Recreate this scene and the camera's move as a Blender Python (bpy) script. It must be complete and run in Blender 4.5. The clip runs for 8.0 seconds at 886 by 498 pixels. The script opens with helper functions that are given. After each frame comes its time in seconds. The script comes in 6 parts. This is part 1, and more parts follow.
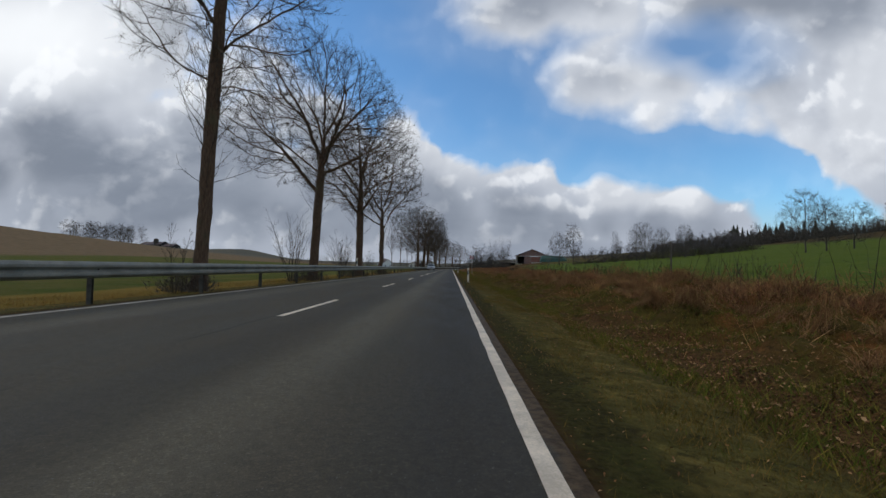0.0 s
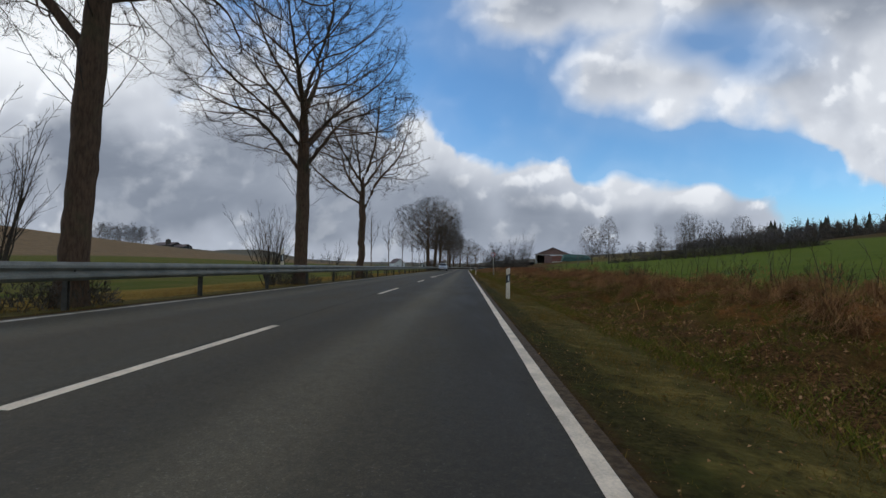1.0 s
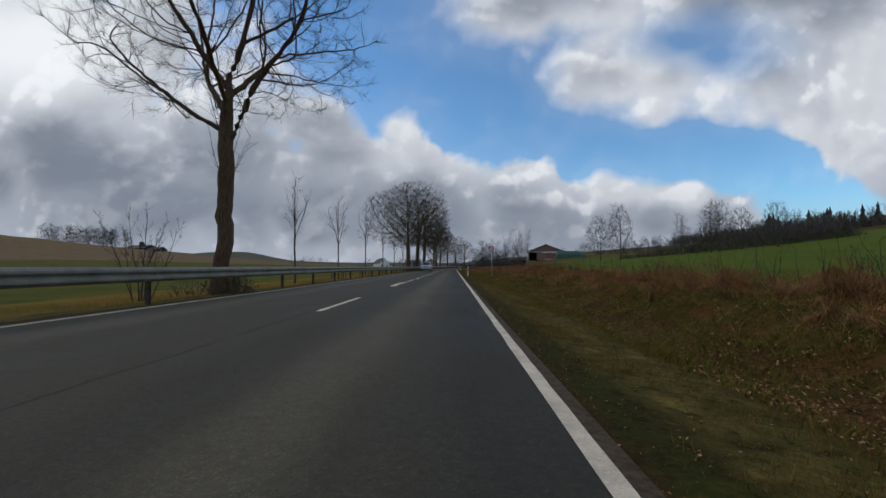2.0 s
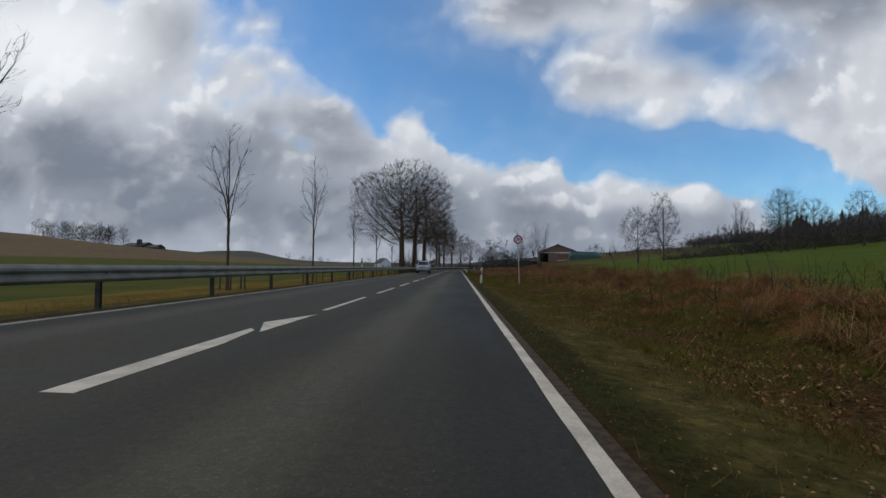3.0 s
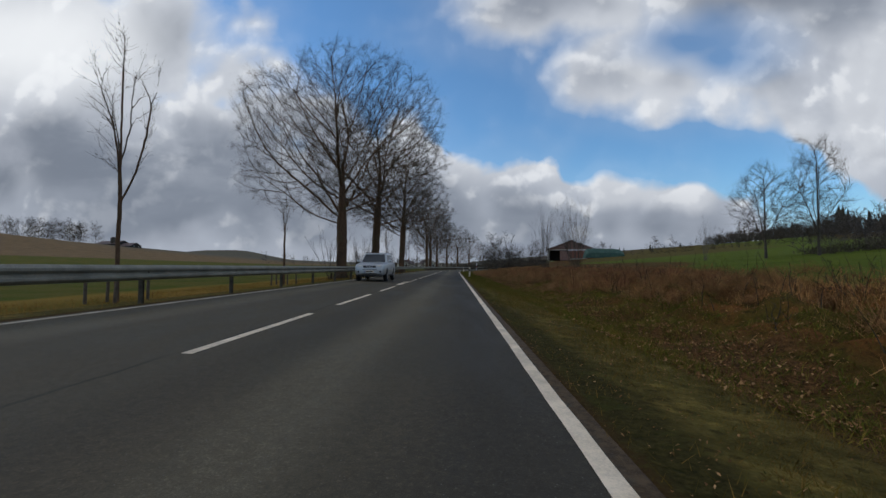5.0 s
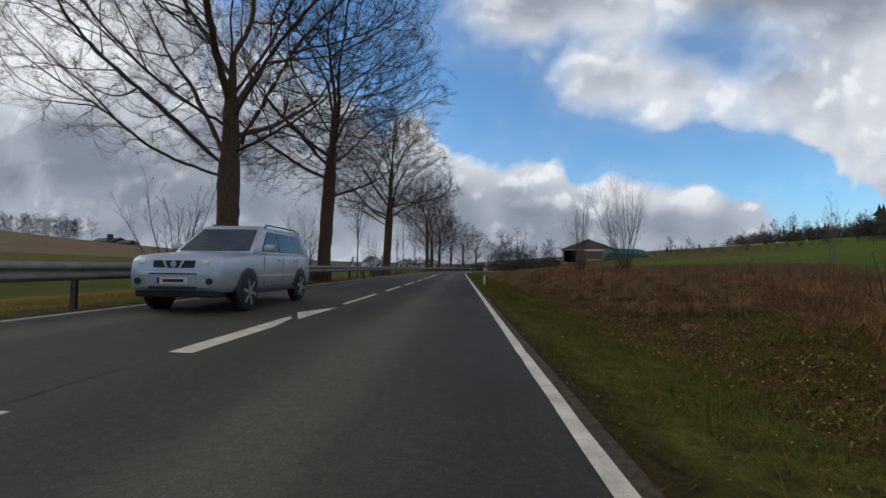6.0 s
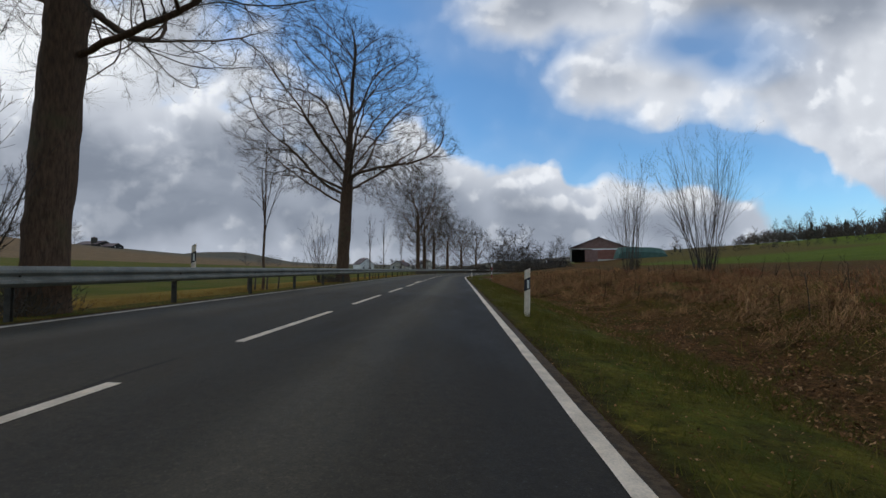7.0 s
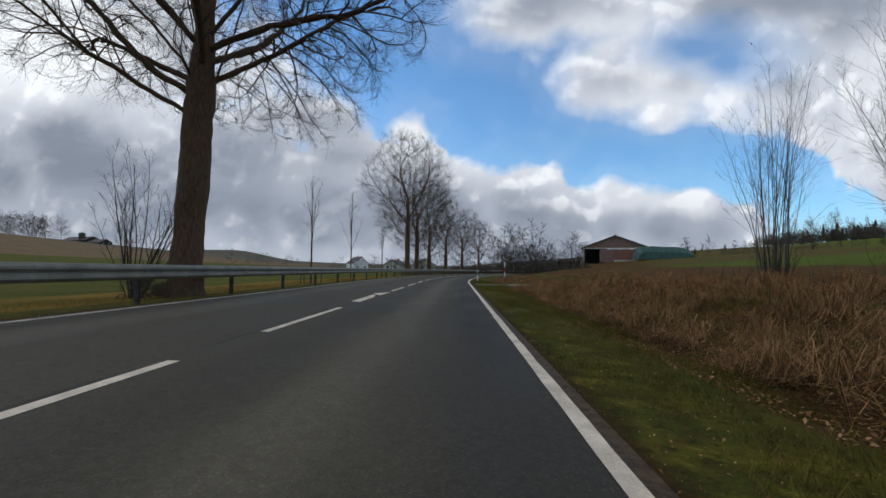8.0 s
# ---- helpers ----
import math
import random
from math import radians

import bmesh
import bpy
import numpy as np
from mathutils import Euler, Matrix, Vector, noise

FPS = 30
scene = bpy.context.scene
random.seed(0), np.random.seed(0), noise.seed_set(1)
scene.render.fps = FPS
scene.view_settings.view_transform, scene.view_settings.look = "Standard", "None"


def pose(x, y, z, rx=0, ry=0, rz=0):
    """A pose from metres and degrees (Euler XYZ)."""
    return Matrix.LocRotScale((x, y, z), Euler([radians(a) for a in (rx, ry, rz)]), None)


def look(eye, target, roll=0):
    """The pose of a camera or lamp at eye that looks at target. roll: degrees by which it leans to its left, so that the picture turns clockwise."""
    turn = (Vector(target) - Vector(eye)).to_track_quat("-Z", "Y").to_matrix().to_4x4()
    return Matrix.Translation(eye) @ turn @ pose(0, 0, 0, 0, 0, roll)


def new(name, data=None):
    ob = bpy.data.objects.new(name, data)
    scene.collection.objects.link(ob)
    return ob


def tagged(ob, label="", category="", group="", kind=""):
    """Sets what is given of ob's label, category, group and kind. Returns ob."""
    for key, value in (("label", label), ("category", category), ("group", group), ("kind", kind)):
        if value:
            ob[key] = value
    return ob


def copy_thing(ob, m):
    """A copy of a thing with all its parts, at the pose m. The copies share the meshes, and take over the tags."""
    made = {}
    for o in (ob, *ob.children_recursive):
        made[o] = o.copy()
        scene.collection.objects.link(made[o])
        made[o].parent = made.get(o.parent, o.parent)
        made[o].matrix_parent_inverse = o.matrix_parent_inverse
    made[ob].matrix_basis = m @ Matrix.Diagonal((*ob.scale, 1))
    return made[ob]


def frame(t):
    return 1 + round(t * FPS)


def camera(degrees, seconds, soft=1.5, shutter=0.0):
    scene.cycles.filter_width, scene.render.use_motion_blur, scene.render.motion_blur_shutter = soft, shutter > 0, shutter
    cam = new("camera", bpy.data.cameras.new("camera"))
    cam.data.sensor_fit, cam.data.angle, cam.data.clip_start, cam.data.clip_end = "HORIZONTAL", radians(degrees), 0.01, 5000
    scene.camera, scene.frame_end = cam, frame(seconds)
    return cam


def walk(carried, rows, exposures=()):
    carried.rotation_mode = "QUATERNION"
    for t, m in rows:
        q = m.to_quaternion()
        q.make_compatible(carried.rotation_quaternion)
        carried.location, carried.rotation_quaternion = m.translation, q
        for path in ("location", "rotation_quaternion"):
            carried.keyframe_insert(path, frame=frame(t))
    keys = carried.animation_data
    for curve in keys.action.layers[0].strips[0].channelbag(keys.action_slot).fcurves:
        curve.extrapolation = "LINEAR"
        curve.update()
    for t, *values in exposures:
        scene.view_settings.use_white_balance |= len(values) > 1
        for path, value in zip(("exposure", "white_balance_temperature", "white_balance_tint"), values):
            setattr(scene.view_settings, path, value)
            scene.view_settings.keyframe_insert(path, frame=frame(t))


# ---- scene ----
# ---------------------------------------------------------------- camera
cam = camera(89.25, 8.0)
EYE = 0.981
# seconds, x, y, yaw to the left, pitch, roll
PATH = [
    (0.0, 0.000, 0.000, 1.08, 2.336, 0.79),
    (0.5, -0.042, 8.249, 2.145, 2.27, 0.902),
    (1.0, -0.184, 17.29, 2.942, 2.295, 0.608),
    (1.5, -0.246, 25.965, 1.337, 2.227, -0.294),
    (3.0, -0.245, 52.382, 1.997, 2.318, 0.221),
    (3.5, -0.332, 60.924, 2.923, 2.404, 0.472),
    (4.0, -0.272, 70.064, 1.572, 2.245, -0.125),
    (4.5, -0.256, 78.363, 1.35, 2.26, 0.0),
    (6.0, -0.249, 105.002, 2.261, 2.351, 0.693),
    (6.5, -0.315, 113.431, 1.731, 2.432, -0.207),
    (7.0, -0.328, 122.176, 1.943, 2.597, 0.279),
    (7.5, -0.329, 130.363, 1.707, 2.692, 0.631),
    (8.0, -0.333, 139.439, 1.991, 2.618, 0.843),
]
walk(cam, [(t, pose(x, y, EYE, 0, 0, yaw) @ pose(0, 0, 0, 90 + pitch, 0, 0) @ pose(0, 0, 0, 0, 0, roll)) for t, x, y, yaw, pitch, roll in PATH],
     [(0.0, -0.20), (0.5, -0.13), (1.0, -0.15), (1.5, -0.26), (3.0, -0.33), (4.0, -0.31), (4.5, -0.37), (6.0, -0.17), (6.5, -0.07), (7.0, -0.15), (7.5, -0.18), (8.0, -0.06)])


# ---------------------------------------------------------------- node helpers
class Nodes:
    """A short way to write node trees."""

    def __init__(self, tree):
        self.tree = tree
        tree.nodes.clear()

    def add(self, kind, *values, **sets):
        node = self.tree.nodes.new(kind)
        for key, value in sets.items():
            setattr(node, key, value)
        for i, value in enumerate(values):
            self.plug(node, i, value)
        return node

    def plug(self, node, key, value):
        if value is None:
            return
        if isinstance(value, bpy.types.NodeSocket):
            self.tree.links.new(value, node.inputs[key])
        elif isinstance(value, bpy.types.Node):
            self.tree.links.new(value.outputs[0], node.inputs[key])
        else:
            node.inputs[key].default_value = value

    def math(self, op, a, b=None, c=None):
        return self.add("ShaderNodeMath", a, b, c, operation=op).outputs[0]

    def vec(self, op, a, b=None):
        node = self.add("ShaderNodeVectorMath", a, b, operation=op)
        return node.outputs[1] if op == "LENGTH" else node.outputs[0]

    def xyz(self, x, y, z):
        return self.add("ShaderNodeCombineXYZ", x, y, z).outputs[0]

    def noise(self, vector, scale, detail=4.0, rough=0.55, distortion=0.0):
        node = self.add("ShaderNodeTexNoise")
        for key, value in (("Vector", vector), ("Scale", scale), ("Detail", detail), ("Roughness", rough), ("Distortion", distortion)):
            self.plug(node, key, value)
        return node.outputs[0]

    def step(self, value, lo, hi, a=0.0, b=1.0):
        return self.add("ShaderNodeMapRange", value, lo, hi, a, b, interpolation_type="SMOOTHSTEP").outputs[0]

    def mix(self, fac, a, b, blend="MIX"):
        node = self.tree.nodes.new("ShaderNodeMix")
        node.data_type, node.blend_type = "RGBA", blend
        for key, value in ((0, fac), (6, a), (7, b)):
            self.plug(node, key, (*value, 1.0) if isinstance(value, tuple) and len(value) == 3 else value)
        return node.outputs[2]


# ---------------------------------------------------------------- sky
SUN_AZIMUTH, SUN_HEIGHT = radians(-75), radians(32)


def make_sky():
    world = bpy.data.worlds.new("sky")
    scene.world = world
    world.use_nodes = True
    n = Nodes(world.node_tree)
    way = n.add("ShaderNodeTexCoord").outputs["Generated"]
    x, y, z = n.add("ShaderNodeSeparateXYZ", way).outputs
    ahead = n.math("MAXIMUM", n.math("ABSOLUTE", y), 0.25)
    u, v = n.math("DIVIDE", x, ahead), n.math("DIVIDE", z, ahead)
    uv = n.xyz(u, v, n.math("MULTIPLY", n.math("LESS_THAN", y, 0.0), 7.0))
    lit_from = n.vec("ADD", uv, (-0.013, 0.022, 0.0))

    def swell(at):
        """The clouds' lumps, coarse and fine, about zero."""
        coarse = n.math("SUBTRACT", n.noise(at, 4.2, 3.0, 0.45), 0.5)
        finer = n.math("SUBTRACT", n.noise(at, 9.0, 7.0, 0.52, 0.2), 0.5)
        stir = n.add("ShaderNodeTexNoise", at)
        stir.inputs["Scale"].default_value, stir.inputs["Detail"].default_value = 7.0, 4.0
        bent = n.vec("ADD", at, n.vec("MULTIPLY", n.vec("SUBTRACT", stir.outputs["Color"], (0.5, 0.5, 0.5)), (0.10, 0.10, 0.0)))
        total = n.math("ADD", n.math("MULTIPLY", coarse, 0.13), n.math("MULTIPLY", finer, 0.080))
        for scale, weight in ((7.0, 0.055), (17.0, 0.022)):
            puff = n.add("ShaderNodeTexVoronoi", bent, feature="SMOOTH_F1", voronoi_dimensions="2D")
            puff.inputs["Scale"].default_value, puff.inputs["Smoothness"].default_value = scale, 0.35
            total = n.math("ADD", total, n.math("MULTIPLY", n.math("SUBTRACT", puff.outputs["Distance"], 0.36), weight))
        return coarse, finer, total

    big, fine, lump = swell(uv)
    relief = n.math("SUBTRACT", swell(lit_from)[2], lump)
    flat = n.xyz(u, v, 0.0)

    def blobs(rows, soft):
        """How far outside the nearest of some round forms a direction lies; rows of place and half size."""
        far = None
        for cu, cv, ru, rv in rows:
            p = n.vec("DIVIDE", n.vec("SUBTRACT", flat, (cu, cv, 0.0)), (ru, rv, 1.0))
            d = n.math("MULTIPLY", n.math("SUBTRACT", n.vec("LENGTH", p), 1.0), min(ru, rv))
            far = d if far is None else n.math("SMOOTH_MIN", far, d, soft)
        return far

    clouds = [
        (0.22, 0.60, 0.26, 0.11), (0.36, 0.46, 0.14, 0.10), (0.49, 0.41, 0.13, 0.065), (0.75, 0.66, 0.36, 0.16),
        (0.84, 0.46, 0.19, 0.19), (0.94, 0.33, 0.16, 0.15), (1.05, 0.24, 0.16, 0.13), (1.2, 0.6, 0.3, 0.5),
        (-0.13, 0.09, 0.22, 0.15), (0.145, 0.165, 0.095, 0.085), (-0.03, 0.185, 0.09, 0.065), (0.16, 0.12, 0.10, 0.10), (0.24, 0.09, 0.10, 0.10),
        (0.34, 0.09, 0.08, 0.09), (0.45, 0.085, 0.14, 0.085), (0.57, 0.09, 0.09, 0.06),
        (-0.130, 0.315, 0.040, 0.034), (-0.17, 0.26, 0.05, 0.025),
        (-0.70, 0.22, 0.42, 0.20), (-0.45, 0.35, 0.15, 0.085), (-0.33, 0.32, 0.09, 0.06), (-0.27, 0.25, 0.13, 0.07),
        (-0.26, 0.17, 0.18, 0.12), (-0.92, 0.46, 0.30, 0.22), (-0.70, 0.50, 0.17, 0.16), (-0.47, 0.56, 0.050, 0.026),
        (-0.54, 0.42, 0.15, 0.09), (-1.3, 0.5, 0.5, 0.5), (-0.75, 0.06, 0.75, 0.12), (-0.42, 0.11, 0.22, 0.13), (-0.2, 0.04, 0.45, 0.08), (0.3, 0.04, 0.32, 0.07),
    ]
    form = blobs(clouds, 0.03)
    edge = n.math("ADD", form, n.math("SUBTRACT", n.math("MULTIPLY", lump, n.step(u, 0.10, 0.40, 1.0, 0.72)), n.math("MAXIMUM", n.step(u, -0.42, -0.62, 0.012, 0.040), n.math("MULTIPLY", n.step(u, 0.15, 0.40, 0.0, 0.036), n.step(v, 0.24, 0.32)))))
    gap = blobs([(0.53, 0.50, 0.060, 0.022), (0.58, 0.47, 0.03, 0.02)], 0.03)
    gap = n.math("ADD", gap, n.math("MULTIPLY", big, 0.12))
    edge = n.math("MAXIMUM", edge, n.math("MULTIPLY", gap, -1.0))
    # behind the eye and overhead the cover goes on broken
    loose = n.math("MULTIPLY", n.math("ADD", big, -0.03), 1.2)
    back = n.math("MAXIMUM", n.step(y, 0.25, 0.05), n.step(v, 0.75, 1.0))
    edge = n.add("ShaderNodeMix", back, None, edge, loose).outputs[0]
    soften = n.math("ADD", n.step(n.noise(uv, 3.0, 2.0), 0.40, 0.64, 0.012, 0.050), n.step(v, 0.26, 0.42, 0.0, 0.055))
    cover = n.math("SMOOTH_MIN", n.math("MAXIMUM", n.math("DIVIDE", n.math("SUBTRACT", 0.016, edge), soften), 0.0), 1.0, 0.2)
    veil = n.step(edge, 0.09, -0.02, 0.03, 0.14)
    depth = n.step(n.math("ADD", form, n.math("MULTIPLY", big, 0.20)), 0.01, -0.10)

    def dullness(rows):
        return n.step(n.math("ADD", blobs(rows, 0.05), n.math("MULTIPLY", lump, 1.4)), 0.065, -0.05)

    rift = n.step(n.noise(n.vec("MULTIPLY", uv, (0.6, 1.3, 1.0)), 6.5, 6.0, 0.55, 0.3), 0.47, 0.70, 0.0, 0.50)
    dull = dullness([(-0.62, 0.17, 0.45, 0.11), (-0.85, 0.21, 0.34, 0.12), (-0.45, 0.27, 0.16, 0.09), (-0.2, 0.12, 0.35, 0.10), (-0.28, 0.24, 0.14, 0.07), (-0.34, 0.30, 0.10, 0.05)])
    light_dull = dullness([(0.45, 0.085, 0.24, 0.075), (0.02, 0.09, 0.34, 0.07), (0.33, 0.07, 0.28, 0.055), (0.16, 0.63, 0.18, 0.06), (0.72, 0.62, 0.24, 0.10), (0.50, 0.43, 0.14, 0.04), (-0.64, 0.53, 0.08, 0.06)])
    grain = n.noise(n.vec("MULTIPLY", uv, (0.55, 1.5, 1.0)), 5.0, 5.0, 0.5, 0.3)
    shade = n.step(n.math("ADD", relief, n.math("MULTIPLY", big, -0.02)), 0.016, -0.018)
    bright = n.mix(depth, (0.84, 0.855, 0.88), (0.68, 0.705, 0.75))
    bright = n.mix(n.step(v, 0.24, 0.14, 0.0, 0.8), bright, (0.49, 0.53, 0.60))
    bright = n.mix(n.math("MULTIPLY", n.math("MULTIPLY", shade, n.step(v, 0.25, 0.40, 1.0, 0.55)), n.math("ADD", n.math("MULTIPLY", depth, 0.45), 0.25)), bright, (0.42, 0.445, 0.50))
    bright = n.mix(n.step(relief, 0.005, 0.020, 0.0, 0.85), bright, (1.02, 1.02, 1.02))
    grey = n.mix(n.step(grain, 0.34, 0.66), (0.330, 0.362, 0.418), (0.254, 0.285, 0.338))
    grey = n.mix(n.step(u, -0.80, -1.05, 0.0, 0.5), grey, (0.25, 0.275, 0.32))
    grey = n.mix(n.step(relief, 0.000, 0.024, 0.0, 0.30), grey, (0.62, 0.64, 0.68))
    dull = n.math("MULTIPLY", dull, n.math("SUBTRACT", 1.0, n.math("MULTIPLY", rift, n.step(v, 0.13, 0.26))))
    cloud = n.mix(n.math("MULTIPLY", dull, n.math("ADD", n.math("MULTIPLY", depth, 0.65), 0.35)), bright, grey)
    cloud = n.mix(n.math("MULTIPLY", light_dull, n.math("MULTIPLY", depth, 0.88)), cloud, grey)
    glow = n.step(n.vec("LENGTH", n.vec("DIVIDE", n.vec("SUBTRACT", flat, (-0.98, 0.52, 0.0)), (0.46, 0.21, 1.0))), 1.0, 0.1)
    cloud = n.mix(n.math("MULTIPLY", glow, 0.85), cloud, (1.20, 1.19, 1.16))
    tops = n.step(n.math("ADD", blobs([(0.165, 0.24, 0.07, 0.030), (0.40, 0.165, 0.13, 0.022), (0.42, 0.47, 0.06, 0.06), (0.93, 0.38, 0.10, 0.14), (-0.13, 0.32, 0.03, 0.03)], 0.03), n.math("MULTIPLY", lump, 0.9)), 0.03, -0.025)
    cloud = n.mix(n.math("MULTIPLY", tops, 0.5), cloud, (0.95, 0.95, 0.95))
    haze = n.step(n.math("ADD", v, n.math("MULTIPLY", big, 0.04)), 0.070, 0.035)
    cloud = n.mix(n.math("MULTIPLY", haze, 0.55), cloud, n.mix(n.step(u, -0.15, 0.15), (0.50, 0.53, 0.59), (0.33, 0.365, 0.435)))
    cloud = n.mix(1.0, cloud, (0.965, 1.0, 1.055), "MULTIPLY")
    blue = n.add("ShaderNodeTexSky", sky_type="NISHITA", sun_disc=False, sun_elevation=SUN_HEIGHT, sun_rotation=SUN_AZIMUTH, air_density=1.0, dust_density=0.0, ozone_density=3.0).outputs[0]
    blue = n.mix(1.0, blue, (0.106, 0.153, 0.177), "MULTIPLY")
    blue = n.mix(n.step(v, 0.17, 0.02, 0.0, 0.75), blue, (0.44, 0.50, 0.58))
    sky = n.mix(n.math("MAXIMUM", cover, veil), blue, cloud)
    shown = n.add("ShaderNodeBackground", sky, 1.0)
    n.plug(n.add("ShaderNodeOutputWorld"), 0, shown)


make_sky()
sun = new("sun", bpy.data.lights.new("sun", "SUN"))
sun.data.energy, sun.data.angle, sun.data.color = 0.45, radians(14), (1.0, 0.95, 0.88)
sun.matrix_world = look((0, 0, 60), (-60 * math.sin(SUN_AZIMUTH) / math.tan(SUN_HEIGHT), -60 * math.cos(SUN_AZIMUTH) / math.tan(SUN_HEIGHT), 0))


# ---------------------------------------------------------------- materials
def material(name, build, rough=0.85, metal=0.0, spec=0.3):
    m = bpy.data.materials.new(name)
    m.use_nodes = True
    n = Nodes(m.node_tree)
    bsdf = n.add("ShaderNodeBsdfPrincipled")
    bsdf.inputs["Roughness"].default_value, bsdf.inputs["Metallic"].default_value = rough, metal
    bsdf.inputs["Specular IOR Level"].default_value = spec
    n.plug(n.add("ShaderNodeOutputMaterial"), 0, bsdf)
    where = n.add("ShaderNodeTexCoord").outputs["Object"]
    made = build(n, where, bsdf)
    if made is not None:
        n.plug(bsdf, "Base Color", (*made, 1.0) if isinstance(made, tuple) else made)
    return m


def bump(n, bsdf, height, strength, distance=0.02):
    node = n.add("ShaderNodeBump")
    for key, value in (("Strength", strength), ("Distance", distance), ("Height", height)):
        n.plug(node, key, value)
    n.plug(bsdf, "Normal", node.outputs[0])


def plain(name, dark, light, scale=6.0, rough=0.7, metal=0.0, relief=0.2, spec=0.3, fine=60.0):
    """A surface that wanders between two colours, with finer grain on it."""

    def build(n, p, bsdf):
        a, b = n.noise(p, scale, 5.0), n.noise(p, fine, 3.0)
        bump(n, bsdf, b, relief, 0.01)
        mixed = n.math("ADD", n.math("MULTIPLY", a, 0.65), n.math("MULTIPLY", b, 0.35))
        return n.mix(n.step(mixed, 0.33, 0.67), dark, light)

    return material(name, build, rough, metal, spec)


def bark_build(n, p, bsdf):
    tall = n.vec("MULTIPLY", p, (1.0, 1.0, 0.22))
    a, b = n.noise(tall, 22.0, 6.0, 0.65), n.noise(p, 1.6, 4.0)
    bump(n, bsdf, a, 0.7, 0.03)
    base = n.mix(n.step(a, 0.25, 0.78), (0.058, 0.035, 0.021), (0.150, 0.090, 0.054))
    return n.mix(n.step(b, 0.50, 0.72, 0.0, 0.5), base, (0.085, 0.082, 0.038))


def asphalt_build(n, p, bsdf):
    x, y, z = n.add("ShaderNodeSeparateXYZ", p).outputs
    lat = n.add("ShaderNodeAttribute", attribute_name="lat").outputs["Fac"]
    grit, patch = n.noise(p, 95.0, 3.0, 0.7), n.noise(n.vec("MULTIPLY", p, (1.0, 0.25, 1.0)), 1.1, 6.0, 0.6)
    wob = n.math("MULTIPLY", n.math("SUBTRACT", n.noise(n.vec("MULTIPLY", p, (1, 0.35, 1)), 0.7, 4.0), 0.5), 0.5)
    w = n.math("ADD", lat, wob)

    def track(at, half):
        return n.step(n.math("ABSOLUTE", n.math("SUBTRACT", w, at)), half, half * 0.15)

    base = n.mix(n.step(patch, 0.3, 0.7), (0.067, 0.057, 0.036), (0.092, 0.075, 0.050))
    pale = n.math("MAXIMUM", track(-1.35, 0.62), n.math("MULTIPLY", track(-5.55, 0.7), 0.8))
    base = n.mix(n.math("MULTIPLY", pale, 0.72), base, (0.145, 0.120, 0.078))
    base = n.mix(n.math("MULTIPLY", track(0.20, 1.05), 0.85), base, (0.045, 0.039, 0.030))
    base = n.mix(n.math("MULTIPLY", track(-2.35, 0.5), 0.4), base, (0.053, 0.045, 0.033))
    base = n.mix(n.step(grit, 0.35, 0.72, 0.0, 0.5), base, (0.044, 0.037, 0.025))
    blot = n.noise(p, 14.0, 5.0, 0.65)
    base = n.mix(n.step(blot, 0.36, 0.60, 0.40, 0.0), base, n.mix(1.0, base, (0.62, 0.62, 0.63), "MULTIPLY"))
    base = n.mix(n.step(n.noise(p, 42.0, 3.0, 0.7), 0.52, 0.66, 0.0, 0.5), base, n.mix(1.0, base, (1.75, 1.72, 1.65), "MULTIPLY"))
    stones = n.add("ShaderNodeTexVoronoi", p)
    stones.inputs["Scale"].default_value = 55.0
    chip = n.math("MULTIPLY", n.step(stones.outputs["Distance"], 0.30, 0.18), n.step(n.noise(p, 31.0, 2.0), 0.60, 0.68))
    base = n.mix(n.math("MULTIPLY", chip, 0.35), base, (0.27, 0.26, 0.24))
    wand = n.math("MULTIPLY", n.math("SUBTRACT", n.noise(n.xyz(0.0, y, 0.0), 0.9, 5.0), 0.5), 0.14)
    seam = n.math("MULTIPLY", n.step(n.math("ABSOLUTE", n.math("ADD", n.math("ADD", lat, 3.13), wand)), 0.035, 0.012), n.step(n.noise(p, 0.35, 2.0), 0.40, 0.52))
    base = n.mix(n.math("MULTIPLY", seam, 0.5), base, (0.016, 0.015, 0.012))
    newer = n.math("MULTIPLY", n.step(n.math("ADD", y, n.math("MULTIPLY", n.noise(p, 0.5, 3.0), 3.0)), 119.0, 124.0), n.step(y, 142.0, 137.0))
    base = n.mix(newer, base, n.mix(1.0, base, (0.72, 0.72, 0.74), "MULTIPLY"))
    soil = n.step(n.math("ADD", lat, n.math("MULTIPLY", n.noise(p, 6.0, 5.0), 0.26)), 0.62, 0.72)
    base = n.mix(n.math("MULTIPLY", soil, 0.95), base, n.mix(n.step(blot, 0.35, 0.65), (0.046, 0.028, 0.013), (0.098, 0.063, 0.032)))
    bump(n, bsdf, grit, 0.5, 0.008)
    n.plug(bsdf, "Roughness", n.step(patch, 0.3, 0.7, 0.68, 0.85))
    return base


